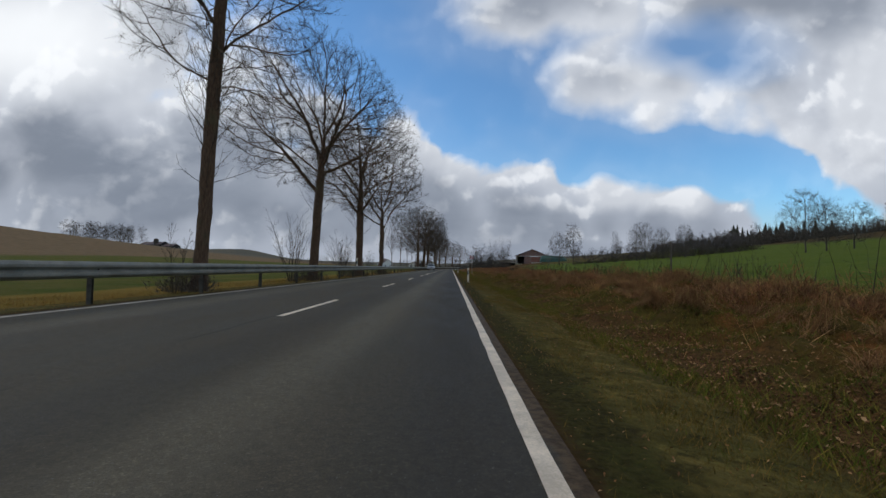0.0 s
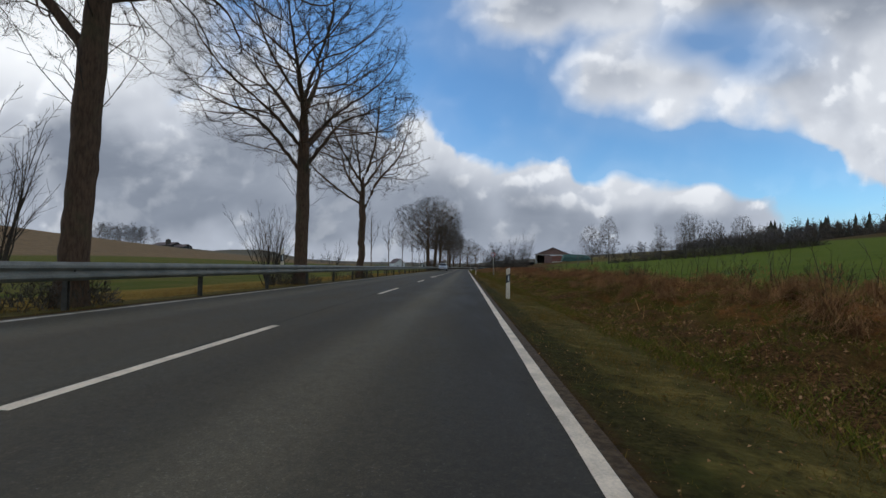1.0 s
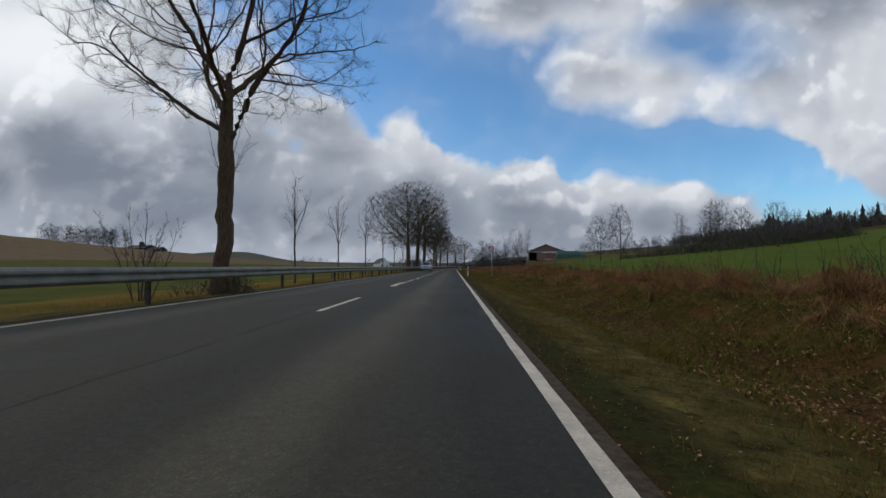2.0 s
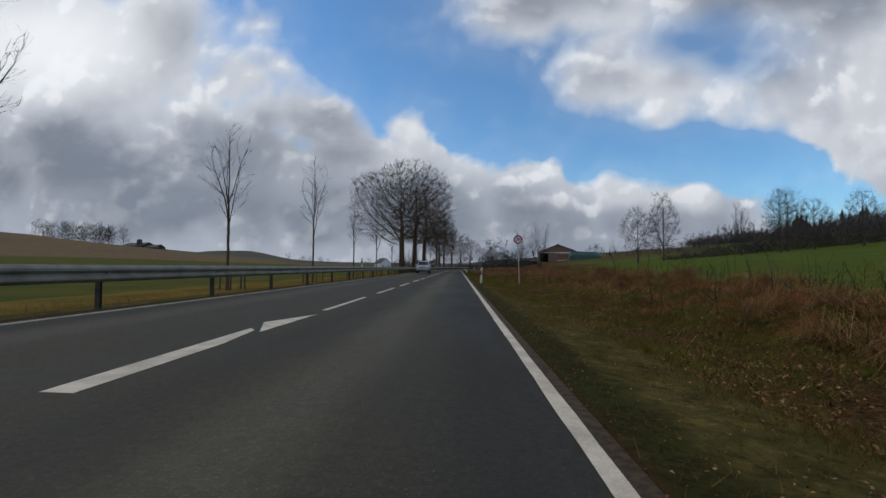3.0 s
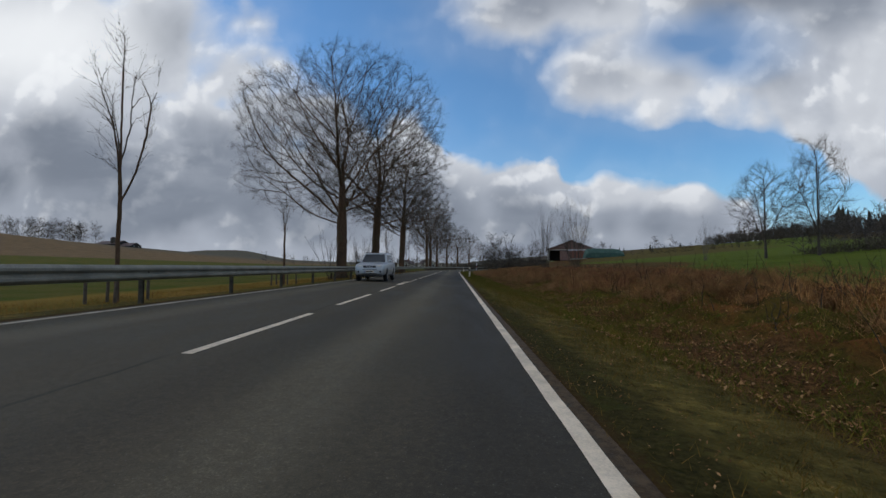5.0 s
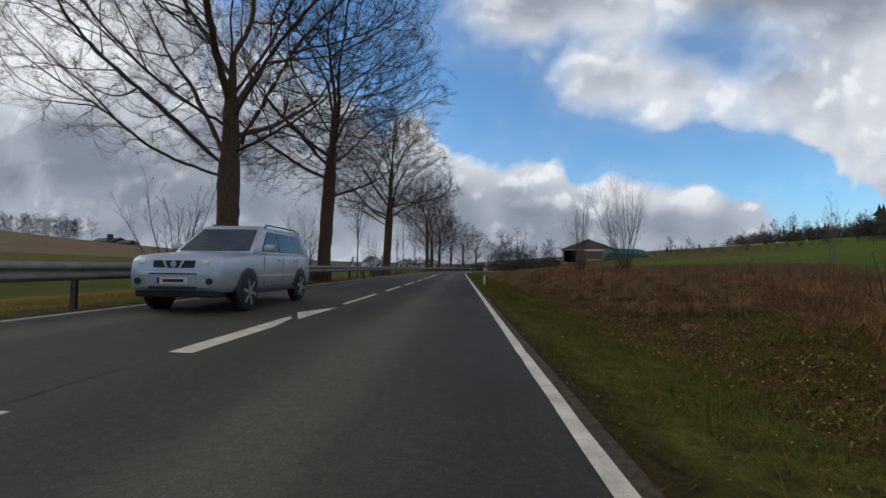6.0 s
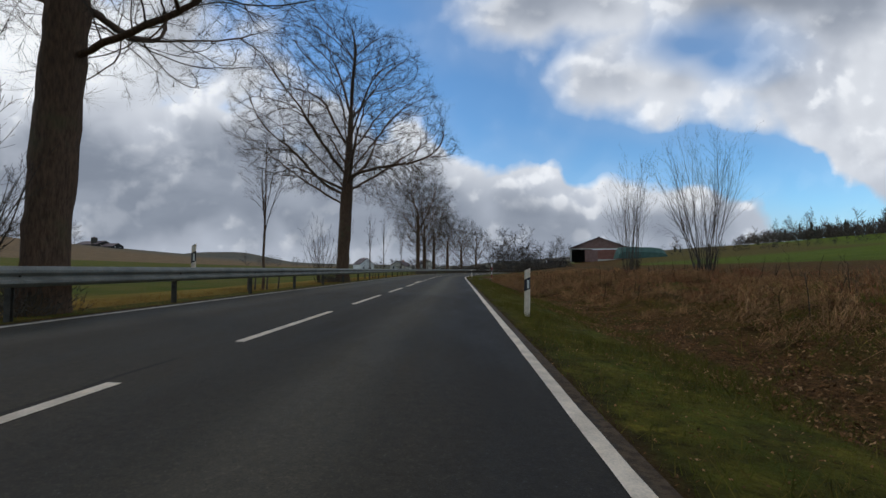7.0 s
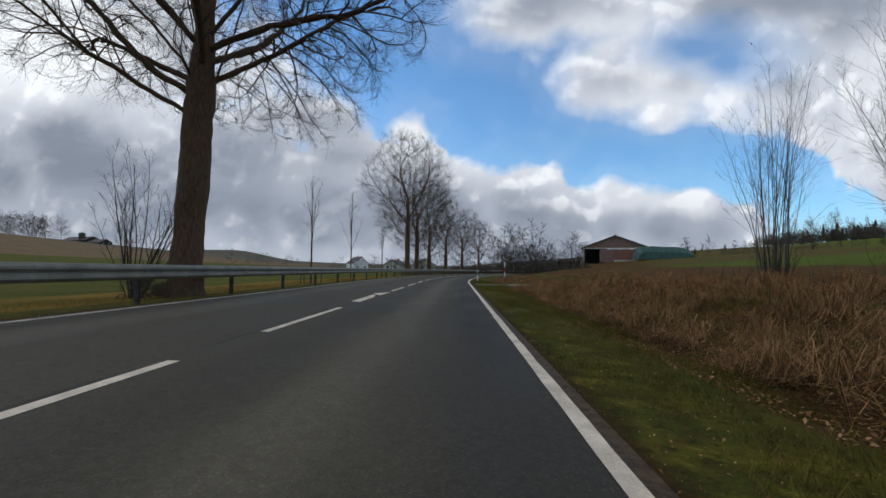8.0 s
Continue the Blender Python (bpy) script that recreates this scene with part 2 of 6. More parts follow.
def ground_build(n, p, bsdf):
    lat = n.add("ShaderNodeAttribute", attribute_name="band").outputs["Fac"]
    lush = n.add("ShaderNodeAttribute", attribute_name="lush").outputs["Fac"]
    coarse, mid, small = n.noise(p, 0.25, 5.0), n.noise(p, 1.7, 6.0, 0.62), n.noise(p, 21.0, 5.0, 0.7)
    b = n.math("ADD", lat, n.math("MULTIPLY", n.math("SUBTRACT", mid, 0.5), 1.0))
    wide = n.math("ADD", lat, n.math("MULTIPLY", n.math("SUBTRACT", coarse, 0.5), 4.0))
    y = n.add("ShaderNodeSeparateXYZ", p).outputs[1]
    soil = n.mix(small, (0.034, 0.020, 0.007), (0.072, 0.044, 0.016))
    dry = n.mix(n.step(mid, 0.35, 0.65), (0.120, 0.094, 0.026), (0.086, 0.074, 0.019))
    green = n.mix(n.step(mid, 0.35, 0.65), (0.060, 0.070, 0.011), (0.100, 0.090, 0.014))
    verge = n.mix(lush, dry, green)
    verge = n.mix(n.step(small, 0.40, 0.75, 0.0, 0.7), verge, (0.047, 0.031, 0.007))
    moss = n.mix(n.step(small, 0.3, 0.7), (0.021, 0.020, 0.005), (0.059, 0.048, 0.014))
    moss = n.mix(n.step(mid, 0.48, 0.62, 0.0, 0.7), moss, (0.040, 0.043, 0.009))
    tufts = n.noise(p, 2.6, 4.0, 0.6)
    verge = n.mix(n.step(tufts, 0.50, 0.60, 0.0, 0.6), verge, (0.050, 0.040, 0.010))
    verge = n.mix(n.step(tufts, 0.46, 0.36, 0.0, 0.6), verge, n.mix(1.0, verge, (1.75, 1.6, 1.5), "MULTIPLY"))
    reach = n.math("SUBTRACT", 4.14, n.math("MULTIPLY", lush, 0.38))
    off = n.math("ADD", n.math("ABSOLUTE", n.math("ADD", lat, 3.0)), n.math("MULTIPLY", n.math("SUBTRACT", mid, 0.5), 0.9))
    verge = n.mix(n.step(n.math("SUBTRACT", off, reach), -0.12, 0.22), moss, verge)
    litter = n.mix(n.step(small, 0.35, 0.65), (0.038, 0.020, 0.007), (0.134, 0.066, 0.023))
    litter = n.mix(n.step(mid, 0.50, 0.62, 0.0, 0.8), litter, (0.055, 0.046, 0.008))
    patch = n.noise(p, 0.8, 4.0, 0.55)
    bank = n.mix(n.step(mid, 0.35, 0.65), (0.172, 0.070, 0.018), (0.104, 0.050, 0.013))
    bank = n.mix(n.step(small, 0.45, 0.75), bank, (0.051, 0.025, 0.008))
    bank = n.mix(lush, bank, n.mix(1.0, bank, (0.64, 0.82, 0.95), "MULTIPLY"))
    olive = n.mix(n.step(small, 0.3, 0.7), (0.085, 0.062, 0.011), (0.042, 0.036, 0.007))
    few = n.math("SUBTRACT", 1.0, n.math("MULTIPLY", lush, 0.6))
    bank = n.mix(n.math("MULTIPLY", n.step(n.math("SUBTRACT", patch, n.math("MULTIPLY", n.step(lat, 5.0, 9.0), 0.16)), 0.40, 0.55), n.math("MULTIPLY", few, 0.9)), bank, olive)
    crop = n.mix(n.step(coarse, 0.35, 0.65), (0.064, 0.090, 0.009), (0.086, 0.110, 0.012))
    crop = n.mix(n.step(small, 0.45, 0.8, 0.0, 0.6), crop, (0.063, 0.060, 0.012))
    stubble = n.mix(n.step(coarse, 0.35, 0.65), (0.172, 0.112, 0.056), (0.120, 0.085, 0.042))
    meadow = n.mix(n.step(coarse, 0.3, 0.7), (0.225, 0.135, 0.026), (0.130, 0.098, 0.016))
    out = n.mix(n.step(n.math("ADD", lat, n.math("MULTIPLY", n.math("SUBTRACT", small, 0.5), 0.3)), 0.66, 0.80), soil, verge)
    out = n.mix(n.step(b, 2.0, 2.6), out, litter)
    out = n.mix(n.step(b, 3.6, 5.2), out, bank)
    crop = n.mix(n.math("MULTIPLY", n.step(n.math("ADD", y, n.math("MULTIPLY", coarse, 60.0)), 235.0, 265.0), n.step(lat, 95.0, 60.0)), crop, n.mix(n.step(mid, 0.4, 0.6), (0.070, 0.060, 0.013), (0.090, 0.064, 0.018)))
    out = n.mix(n.step(wide, 8.0, 10.5), out, crop)
    out = n.mix(n.step(wide, 104, 118), out, (0.055, 0.036, 0.012))
    left = n.mix(n.step(b, -6.9, -7.3), soil, verge)
    left = n.mix(n.step(b, -8.0, -8.8), left, meadow)
    left = n.mix(n.step(wide, -13.0, -14.5), left, n.mix(n.step(coarse, 0.35, 0.6), (0.060, 0.074, 0.010), (0.092, 0.082, 0.016)))
    left = n.mix(n.step(n.math("ADD", n.math("ADD", n.math("MULTIPLY", lat, 1.5), n.math("MULTIPLY", y, 0.5)), n.math("MULTIPLY", n.math("SUBTRACT", coarse, 0.5), 20.0)), -118.0, -140.0), left, stubble)
    out = n.mix(n.step(lat, -3.0, -3.1), out, left)
    # distance haze over the far land, painted into the ground colour
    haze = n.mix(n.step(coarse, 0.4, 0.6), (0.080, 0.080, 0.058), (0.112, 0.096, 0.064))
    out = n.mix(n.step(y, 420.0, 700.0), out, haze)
    clump = n.noise(p, 7.0, 5.0, 0.6)
    near = n.math("MULTIPLY", n.step(lat, 30.0, 12.0), n.step(lat, -16.0, -9.0))
    # shade in the hollows between clumps painted dark, clump tops painted lighter
    out = n.mix(n.math("MULTIPLY", n.step(clump, 0.48, 0.32), n.math("MULTIPLY", near, 0.6)), out, (0.019, 0.015, 0.005))
    out = n.mix(n.math("MULTIPLY", n.step(clump, 0.56, 0.72), n.math("MULTIPLY", near, 0.45)), out, n.mix(1.0, out, (1.9, 1.8, 1.7), "MULTIPLY"))
    out = n.mix(1.0, out, (1.16, 1.12, 1.14), "MULTIPLY")
    bump(n, bsdf, n.math("ADD", n.math("ADD", small, clump), n.math("MULTIPLY", mid, 0.6)), 0.8, 0.06)
    return out


def leafy(name, stops):
    """Blades, leaves and stems: each one takes its own colour from the list."""

    def build(n, p, bsdf):
        face = n.add("ShaderNodeNewGeometry").outputs["Normal"]
        n.plug(bsdf, "Normal", n.vec("NORMALIZE", n.vec("ADD", n.vec("MULTIPLY", face, (0.45, 0.45, 0.45)), (0.0, 0.0, 0.8))))
        pick = n.add("ShaderNodeNewGeometry").outputs["Random Per Island"]
        ramp = n.add("ShaderNodeValToRGB", pick)
        for i, colour in enumerate(stops):
            e = ramp.color_ramp.elements[i] if i < 2 else ramp.color_ramp.elements.new(i / (len(stops) - 1))
            e.color = (*colour, 1.0)
        for i, e in enumerate(ramp.color_ramp.elements):
            e.position = i / (len(stops) - 1)
        tone = n.mix(1.0, ramp.outputs[0], (1.06, 0.985, 0.90), "MULTIPLY")
        return n.mix(n.step(n.noise(p, 1.3, 4.0), 0.42, 0.72, 0.0, 0.35), tone, (0.050, 0.038, 0.014))

    return material(name, build, 0.9, 0.0, 0.03)


ASPHALT = material("asphalt", asphalt_build, 0.78, 0.0, 0.12)
GROUND = material("ground", ground_build, 1.0, 0.0, 0.04)
BARK = material("bark", bark_build, 0.9, 0.0, 0.15)
TWIG = plain("twig_bark", (0.034, 0.026, 0.018), (0.088, 0.068, 0.046), 3.0, 0.85, 0.0, 0.2, 0.15)
PALE_TWIG = plain("pale_twig_bark", (0.115, 0.100, 0.080), (0.21, 0.18, 0.145), 3.0, 0.8, 0.0, 0.2, 0.2)
DULL_TWIG = plain("dull_twig_bark", (0.053, 0.043, 0.034), (0.111, 0.092, 0.074), 3.0, 0.85, 0.0, 0.2, 0.15)
# branches paler than the dark ones below: distance haze mixed into their colour
HAZY_WOOD = plain("hazy_branches", (0.085, 0.072, 0.066), (0.15, 0.13, 0.118), 0.3, 0.9, 0.0, 0.0, 0.1)
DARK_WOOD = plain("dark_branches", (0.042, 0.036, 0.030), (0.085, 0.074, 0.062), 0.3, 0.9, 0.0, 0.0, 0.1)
HEDGE_SCRUB = plain("hedge_scrub", (0.058, 0.048, 0.036), (0.130, 0.104, 0.077), 0.4, 0.9, 0.0, 0.0, 0.1)
CONIFER = plain("conifer_needles", (0.032, 0.034, 0.022), (0.072, 0.068, 0.044), 0.5, 0.9, 0.0, 0.0, 0.1)
LINE_PAINT = plain("road_paint", (0.50, 0.40, 0.285), (0.82, 0.665, 0.48), 3.5, 0.7, 0.0, 0.25, 0.3, 70.0)
WORN_PAINT = plain("worn_road_paint", (0.20, 0.17, 0.12), (0.50, 0.44, 0.34), 5.0, 0.75, 0.0, 0.25, 0.3, 45.0)
STEEL = plain("galvanised_steel", (0.142, 0.135, 0.108), (0.238, 0.226, 0.182), 2.5, 0.62, 0.15, 0.08, 0.5, 40.0)
POST_STEEL = plain("dull_steel", (0.044, 0.038, 0.028), (0.10, 0.086, 0.064), 5.0, 0.7, 0.3, 0.1)
WHITE_PLASTIC = plain("white_plastic", (0.62, 0.50, 0.345), (0.83, 0.69, 0.505), 8.0, 0.5, 0.0, 0.05, 0.4)
BLACK_PLASTIC = plain("black_plastic", (0.012, 0.012, 0.013), (0.03, 0.03, 0.03), 9.0, 0.5, 0.0, 0.05, 0.4)
REFLECTOR = plain("reflector", (0.632, 0.605, 0.524), (0.862, 0.821, 0.708), 40.0, 0.25, 0.2, 0.1, 0.6, 200.0)
SIGN_RED = plain("sign_red", (0.30, 0.015, 0.018), (0.42, 0.03, 0.03), 6.0, 0.45, 0.0, 0.02, 0.4)
SIGN_WHITE = plain("sign_white", (0.55, 0.56, 0.56), (0.70, 0.71, 0.71), 6.0, 0.45, 0.0, 0.02, 0.4)
SIGN_BLACK = plain("sign_black", (0.012, 0.012, 0.012), (0.02, 0.02, 0.02), 6.0, 0.5, 0.0, 0.02, 0.4)
POLE_GREY = plain("pole_steel", (0.37, 0.32, 0.235), (0.50, 0.45, 0.345), 5.0, 0.55, 0.12, 0.08, 0.5)
STAKE_WOOD = plain("weathered_wood", (0.06, 0.045, 0.032), (0.14, 0.11, 0.08), 12.0, 0.85)
VERGE_BLADES = leafy("verge_blades", [(0.157, 0.104, 0.023), (0.119, 0.084, 0.015), (0.197, 0.124, 0.034), (0.090, 0.068, 0.012)])
GREEN_BLADES = leafy("green_blades", [(0.097, 0.104, 0.017), (0.070, 0.080, 0.013), (0.158, 0.123, 0.029), (0.110, 0.118, 0.018)])
DRY_BLADES = leafy("dry_blades", [(0.393, 0.194, 0.069), (0.179, 0.083, 0.033), (0.683, 0.395, 0.156), (0.273, 0.132, 0.047), (0.513, 0.267, 0.098), (0.128, 0.062, 0.026)])
RED_BLADES = leafy("red_blades", [(0.330, 0.165, 0.068), (0.160, 0.078, 0.036), (0.530, 0.310, 0.150), (0.205, 0.104, 0.046), (0.125, 0.104, 0.027), (0.350, 0.195, 0.090), (0.105, 0.054, 0.027)])
MATTED_GRASS = leafy("matted_grass", [(0.270, 0.130, 0.052), (0.400, 0.230, 0.098), (0.165, 0.078, 0.034), (0.310, 0.165, 0.070), (0.100, 0.048, 0.024), (0.215, 0.108, 0.046), (0.130, 0.095, 0.028)])
BRACKEN = leafy("bracken_stems", [(0.242, 0.097, 0.046), (0.130, 0.053, 0.030), (0.372, 0.166, 0.075), (0.088, 0.041, 0.024), (0.299, 0.133, 0.063)])
STRAW_BLADES = leafy("straw_blades", [(0.210, 0.115, 0.025), (0.138, 0.080, 0.016), (0.259, 0.147, 0.037), (0.097, 0.067, 0.012)])
WEED_BLADES = leafy("weed_blades", [(0.095, 0.120, 0.014), (0.157, 0.129, 0.022), (0.055, 0.082, 0.010), (0.206, 0.152, 0.031), (0.075, 0.108, 0.016)])
DEAD_LEAVES = leafy("dead_leaves", [(0.246, 0.123, 0.050), (0.358, 0.193, 0.086), (0.095, 0.046, 0.022), (0.280, 0.143, 0.059), (0.470, 0.286, 0.140), (0.134, 0.068, 0.030), (0.062, 0.031, 0.016)])
MOSS_BLADES = leafy("moss_blades", [(0.040, 0.040, 0.010), (0.070, 0.055, 0.018), (0.026, 0.028, 0.008), (0.105, 0.082, 0.030)])


# ---------------------------------------------------------------- mesh helpers
def mesh_of(name, verts, faces, mat, smooth=False):
    me = bpy.data.meshes.new(name)
    me.from_pydata([tuple(v) for v in verts], [], [tuple(f) for f in faces])
    me.materials.append(mat)
    if smooth:
        me.polygons.foreach_set("use_smooth", [True] * len(me.polygons))
    me.update()
    return me


def thing(name, at=(0, 0, 0), turn=0.0, label="", category="", group="", kind=""):
    ob = new(name)
    ob.empty_display_size = 0.2
    ob.matrix_basis = pose(*at, 0, 0, turn)
    return tagged(ob, label, category, group, kind)


def part(name, data, mat, parent, label=""):
    """Links a bmesh or a mesh as one mesh object under a thing or a part."""
    if isinstance(data, bmesh.types.BMesh):
        me = bpy.data.meshes.new(name)
        data.to_mesh(me)
        data.free()
        me.materials.append(mat)
    else:
        me = data
    ob = new(name, me)
    ob.parent = parent
    return tagged(ob, label)


def box_bm(x0, x1, y0, y1, z0, z1, bevel=0.0):
    bm = bmesh.new()
    bmesh.ops.create_cube(bm, size=1.0, matrix=Matrix.Translation(((x0 + x1) / 2, (y0 + y1) / 2, (z0 + z1) / 2)) @ Matrix.Diagonal((x1 - x0, y1 - y0, z1 - z0, 1)))
    if bevel:
        bmesh.ops.bevel(bm, geom=bm.edges[:], offset=bevel, segments=2, affect="EDGES", profile=0.5)
    return bm


def prism_bm(outline, y0, y1, axis="y"):
    """A closed outline (pairs) drawn out along one axis."""
    bm = bmesh.new()
    put = {"y": lambda a, b, c: (a, c, b), "z": lambda a, b, c: (a, b, c), "x": lambda a, b, c: (c, a, b)}[axis]
    lo, hi = [bm.verts.new(put(a, b, y0)) for a, b in outline], [bm.verts.new(put(a, b, y1)) for a, b in outline]
    bm.faces.new(lo)
    bm.faces.new(hi)
    for i in range(len(lo)):
        j = (i + 1) % len(lo)
        bm.faces.new((lo[i], lo[j], hi[j], hi[i]))
    bmesh.ops.recalc_face_normals(bm, faces=bm.faces)
    return bm


def tube_bm(points, radii, sides=10):
    v, f = tubes([(np.array(points, float), np.array(radii, float))], sides)
    bm = bmesh.new()
    vs = [bm.verts.new(p) for p in v]
    for q in f:
        bm.faces.new([vs[i] for i in q])
    bm.faces.new(vs[:sides][::-1])
    bm.faces.new(vs[-sides:])
    return bm


def tubes(lines, sides):
    """Verts and faces of round tubes along lines (points, radii)."""
    verts, faces, base = [], [], 0
    angles = np.arange(sides) * 2 * np.pi / sides
    ring = np.stack([np.cos(angles), np.sin(angles)], 1)
    for pts, rad in lines:
        n = len(pts)
        d = np.gradient(pts, axis=0)
        d /= np.linalg.norm(d, axis=1, keepdims=True) + 1e-9
        side = np.cross(d, np.where(np.abs(d[:, 2:]) > 0.9, np.array([[1.0, 0, 0]]), np.array([[0, 0, 1.0]])))
        side /= np.linalg.norm(side, axis=1, keepdims=True) + 1e-9
        over = np.cross(side, d)
        verts.append((pts[:, None] + rad[:, None, None] * (ring[None, :, :1] * side[:, None] + ring[None, :, 1:] * over[:, None])).reshape(-1, 3))
        i = np.arange(n - 1)[:, None] * sides + base
        k, k2 = np.arange(sides)[None], (np.arange(sides)[None] + 1) % sides
        faces.append(np.stack([i + k, i + k2, i + sides + k2, i + sides + k], -1).reshape(-1, 4))
        base += n * sides
    return np.concatenate(verts), np.concatenate(faces)


def fast_mesh(name, verts, faces, mat, smooth=True):
    """A mesh from arrays; all faces have the same number of corners."""
    verts, faces = np.asarray(verts, np.float32), np.asarray(faces, np.int32)
    me = bpy.data.meshes.new(name)
    me.vertices.add(len(verts))
    me.vertices.foreach_set("co", verts.ravel())
    k = faces.shape[1]
    me.loops.add(faces.size)
    me.loops.foreach_set("vertex_index", faces.ravel())
    me.polygons.add(len(faces))
    me.polygons.foreach_set("loop_start", np.arange(len(faces), dtype=np.int32) * k)
    me.polygons.foreach_set("use_smooth", np.full(len(faces), smooth))
    me.materials.append(mat)
    me.update(calc_edges=True)
    me.validate()
    return me


# ---------------------------------------------------------------- the lie of the land
BEND, RADIUS = 172.0, 200.0
FALL = 0.026
LINE_RIGHT, LINE_MID, LINE_LEFT = 0.488, -3.015, -6.50


def bend(y):
    """How far the road has swung to the right at y."""
    d = np.clip(np.asarray(y, float) - BEND, 0, 120)
    more = np.clip(np.asarray(y, float) - BEND - 120, 0, 200)
    return d**2 / (2 * RADIUS) + more * 0.6


def ramp(v, a, b):
    t = np.clip((np.asarray(v, float) - a) / (b - a), 0, 1)
    return t * t * (3 - 2 * t)


def land(x, y):
    """Height of the ground."""
    x, y = np.asarray(x, float), np.asarray(y, float)
    l = x - bend(y)
    z = np.interp(l, [-40, -14, -9.0, -7.4, -6.75, 0.78, 1.1, 2.2, 3.0, 4.0, 6.0, 8.5, 11.0],
                  [0.02, -0.10, 0.06, 0.14, 0.155, -0.03, -0.045, -0.14, -0.30, -0.18, 0.14, 0.36, 0.46])
    out = np.clip(x - 0.4 * bend(y) * (1 - ramp(x, 45, 110)) - 11.0, 0, 195)
    z = z + 0.070 * out + 0.00012 * out**2 + np.interp(y, [150, 205, 235, 270, 330, 420], [2.7, 2.7, -0.8, -0.6, 1.2, 1.2]) * ramp(out, 50, 190)
    z = z + 2.0 * np.exp(-(((x - 57) / 30) ** 2 + ((y - 300) / 45) ** 2))
    crest = np.interp(y, [200, 400, 550, 700, 1000, 1250, 2000], [36, 35, 27, 22, 13, 8, 4])
    z = z + crest * np.clip((-x - 45) / 375, 0, 1) ** 1.7
    z = z + 0.010 * np.clip(y - 420, 0, 2500)
    z = z + 50.0 * np.exp(-(((x + 1010) / 150) ** 2 + ((y - 2050) / 400) ** 2))
    z = z + 40.0 * np.exp(-(((x + 1500) / 420) ** 2 + ((y - 2300) / 500) ** 2))
    rough = ramp(l, 2.6, 4.6) * (1 - ramp(l, 9, 13)) * (1 - 0.45 * ramp(y, 96, 112))
    hump = np.sin(2.3 * y + 1.6 * np.sin(0.9 * x + 0.3 * y)) * np.sin(2.0 * x + 1.4 * np.sin(0.8 * y))
    fill = np.exp(-(((y - 171.5 - 0.12 * l) / 2.6) ** 4)) * ramp(l, 0.8, 1.4) * (1 - ramp(l, 6.0, 9.0))
    z = z + fill * np.maximum(-0.05 - z, 0)
    rough = rough * (1 - fill)
    hump = hump + 0.55 * np.sin(3.9 * y + 2.0 * np.sin(1.7 * x)) * np.sin(4.3 * x + 1.2 * np.sin(1.9 * y))
    return z + rough * (0.21 * hump + 0.08 * np.sin(0.41 * y + 2.1 * np.sin(0.17 * y)))


def ground_sheet():
    xs = np.unique(np.concatenate([-np.geomspace(9, 3000, 60), np.arange(-9, -6.7, 0.4), [-6.75, -6.6, -3, 0.56, 0.66, 0.74, 0.85, 1.0], np.arange(1.1, 11.1, 0.35), np.geomspace(11.5, 3000, 60)]))
    ys = np.unique(np.concatenate([np.linspace(-400, -12, 14), np.arange(-10, 190, 0.55), np.arange(190, 330, 3.0), np.geomspace(332, 4500, 60)]))
    u, y = np.meshgrid(xs, ys)
    x = u + bend(y)
    z = land(x, y)
    under = (u > -6.7) & (u < 0.65) & (y < 360)
    z = np.where(under, z - 0.08, z)
    nx, ny = len(xs), len(ys)
    i = (np.arange(ny - 1)[:, None] * nx + np.arange(nx - 1)[None]).ravel()
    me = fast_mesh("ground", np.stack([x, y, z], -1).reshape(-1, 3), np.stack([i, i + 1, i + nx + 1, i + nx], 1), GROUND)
    shift = np.where(u > 5, u - ramp(u, 5, 9) * (7.0 + 13.0 * ramp(y, 112, 150) * ramp(u, 10, 24)) * ramp(y, 96, 118) * (1 - ramp(y, 330, 400)), u)
    me.attributes.new("band", "FLOAT", "POINT").data.foreach_set("value", shift.ravel().astype(np.float32))
    me.attributes.new("lush", "FLOAT", "POINT").data.foreach_set("value", ramp(y, 92, 120).ravel().astype(np.float32))
    return tagged(new("ground", me), "rolling winter fields and grass verges beside the road", "ground", kind="structure")


ground_sheet()


# ---------------------------------------------------------------- the road
def strip(name, a, b, y0, y1, lift, mat, step=2.0, cuts=1):
    """A sheet that follows the road from y0 to y1, between two distances from its axis."""
    ys = np.linspace(y0, y1, max(2, int((y1 - y0) / step) + 1))
    ls = np.linspace(a, b, cuts + 1)
    l, y = np.meshgrid(ls, ys)
    z = -FALL * l + lift
    i = (np.arange(len(ys) - 1)[:, None] * len(ls) + np.arange(len(ls) - 1)[None]).ravel()
    me = fast_mesh(name, np.stack([l + bend(y), y, z], -1).reshape(-1, 3), np.stack([i, i + 1, i + len(ls) + 1, i + len(ls)], 1), mat)
    me.attributes.new("lat", "FLOAT", "POINT").data.foreach_set("value", l.ravel().astype(np.float32))
    return me


road = tagged(new("road", strip("road", -6.68, 0.665, -30, 360, 0.0, ASPHALT, 1.0, 8)), "worn grey asphalt country road with pale wheel tracks", "road", kind="structure")


def slab(name, outline, y0, lift=0.004):
    """Flat paint on the road: an outline of lateral distance and length, from y0 on."""
    me = mesh_of(name, [(l + float(bend(y0 + d)), y0 + d, -FALL * l + lift) for l, d in outline], [range(len(outline))], LINE_PAINT)
    ob = new(name, me)
    ob.parent = road
    return ob


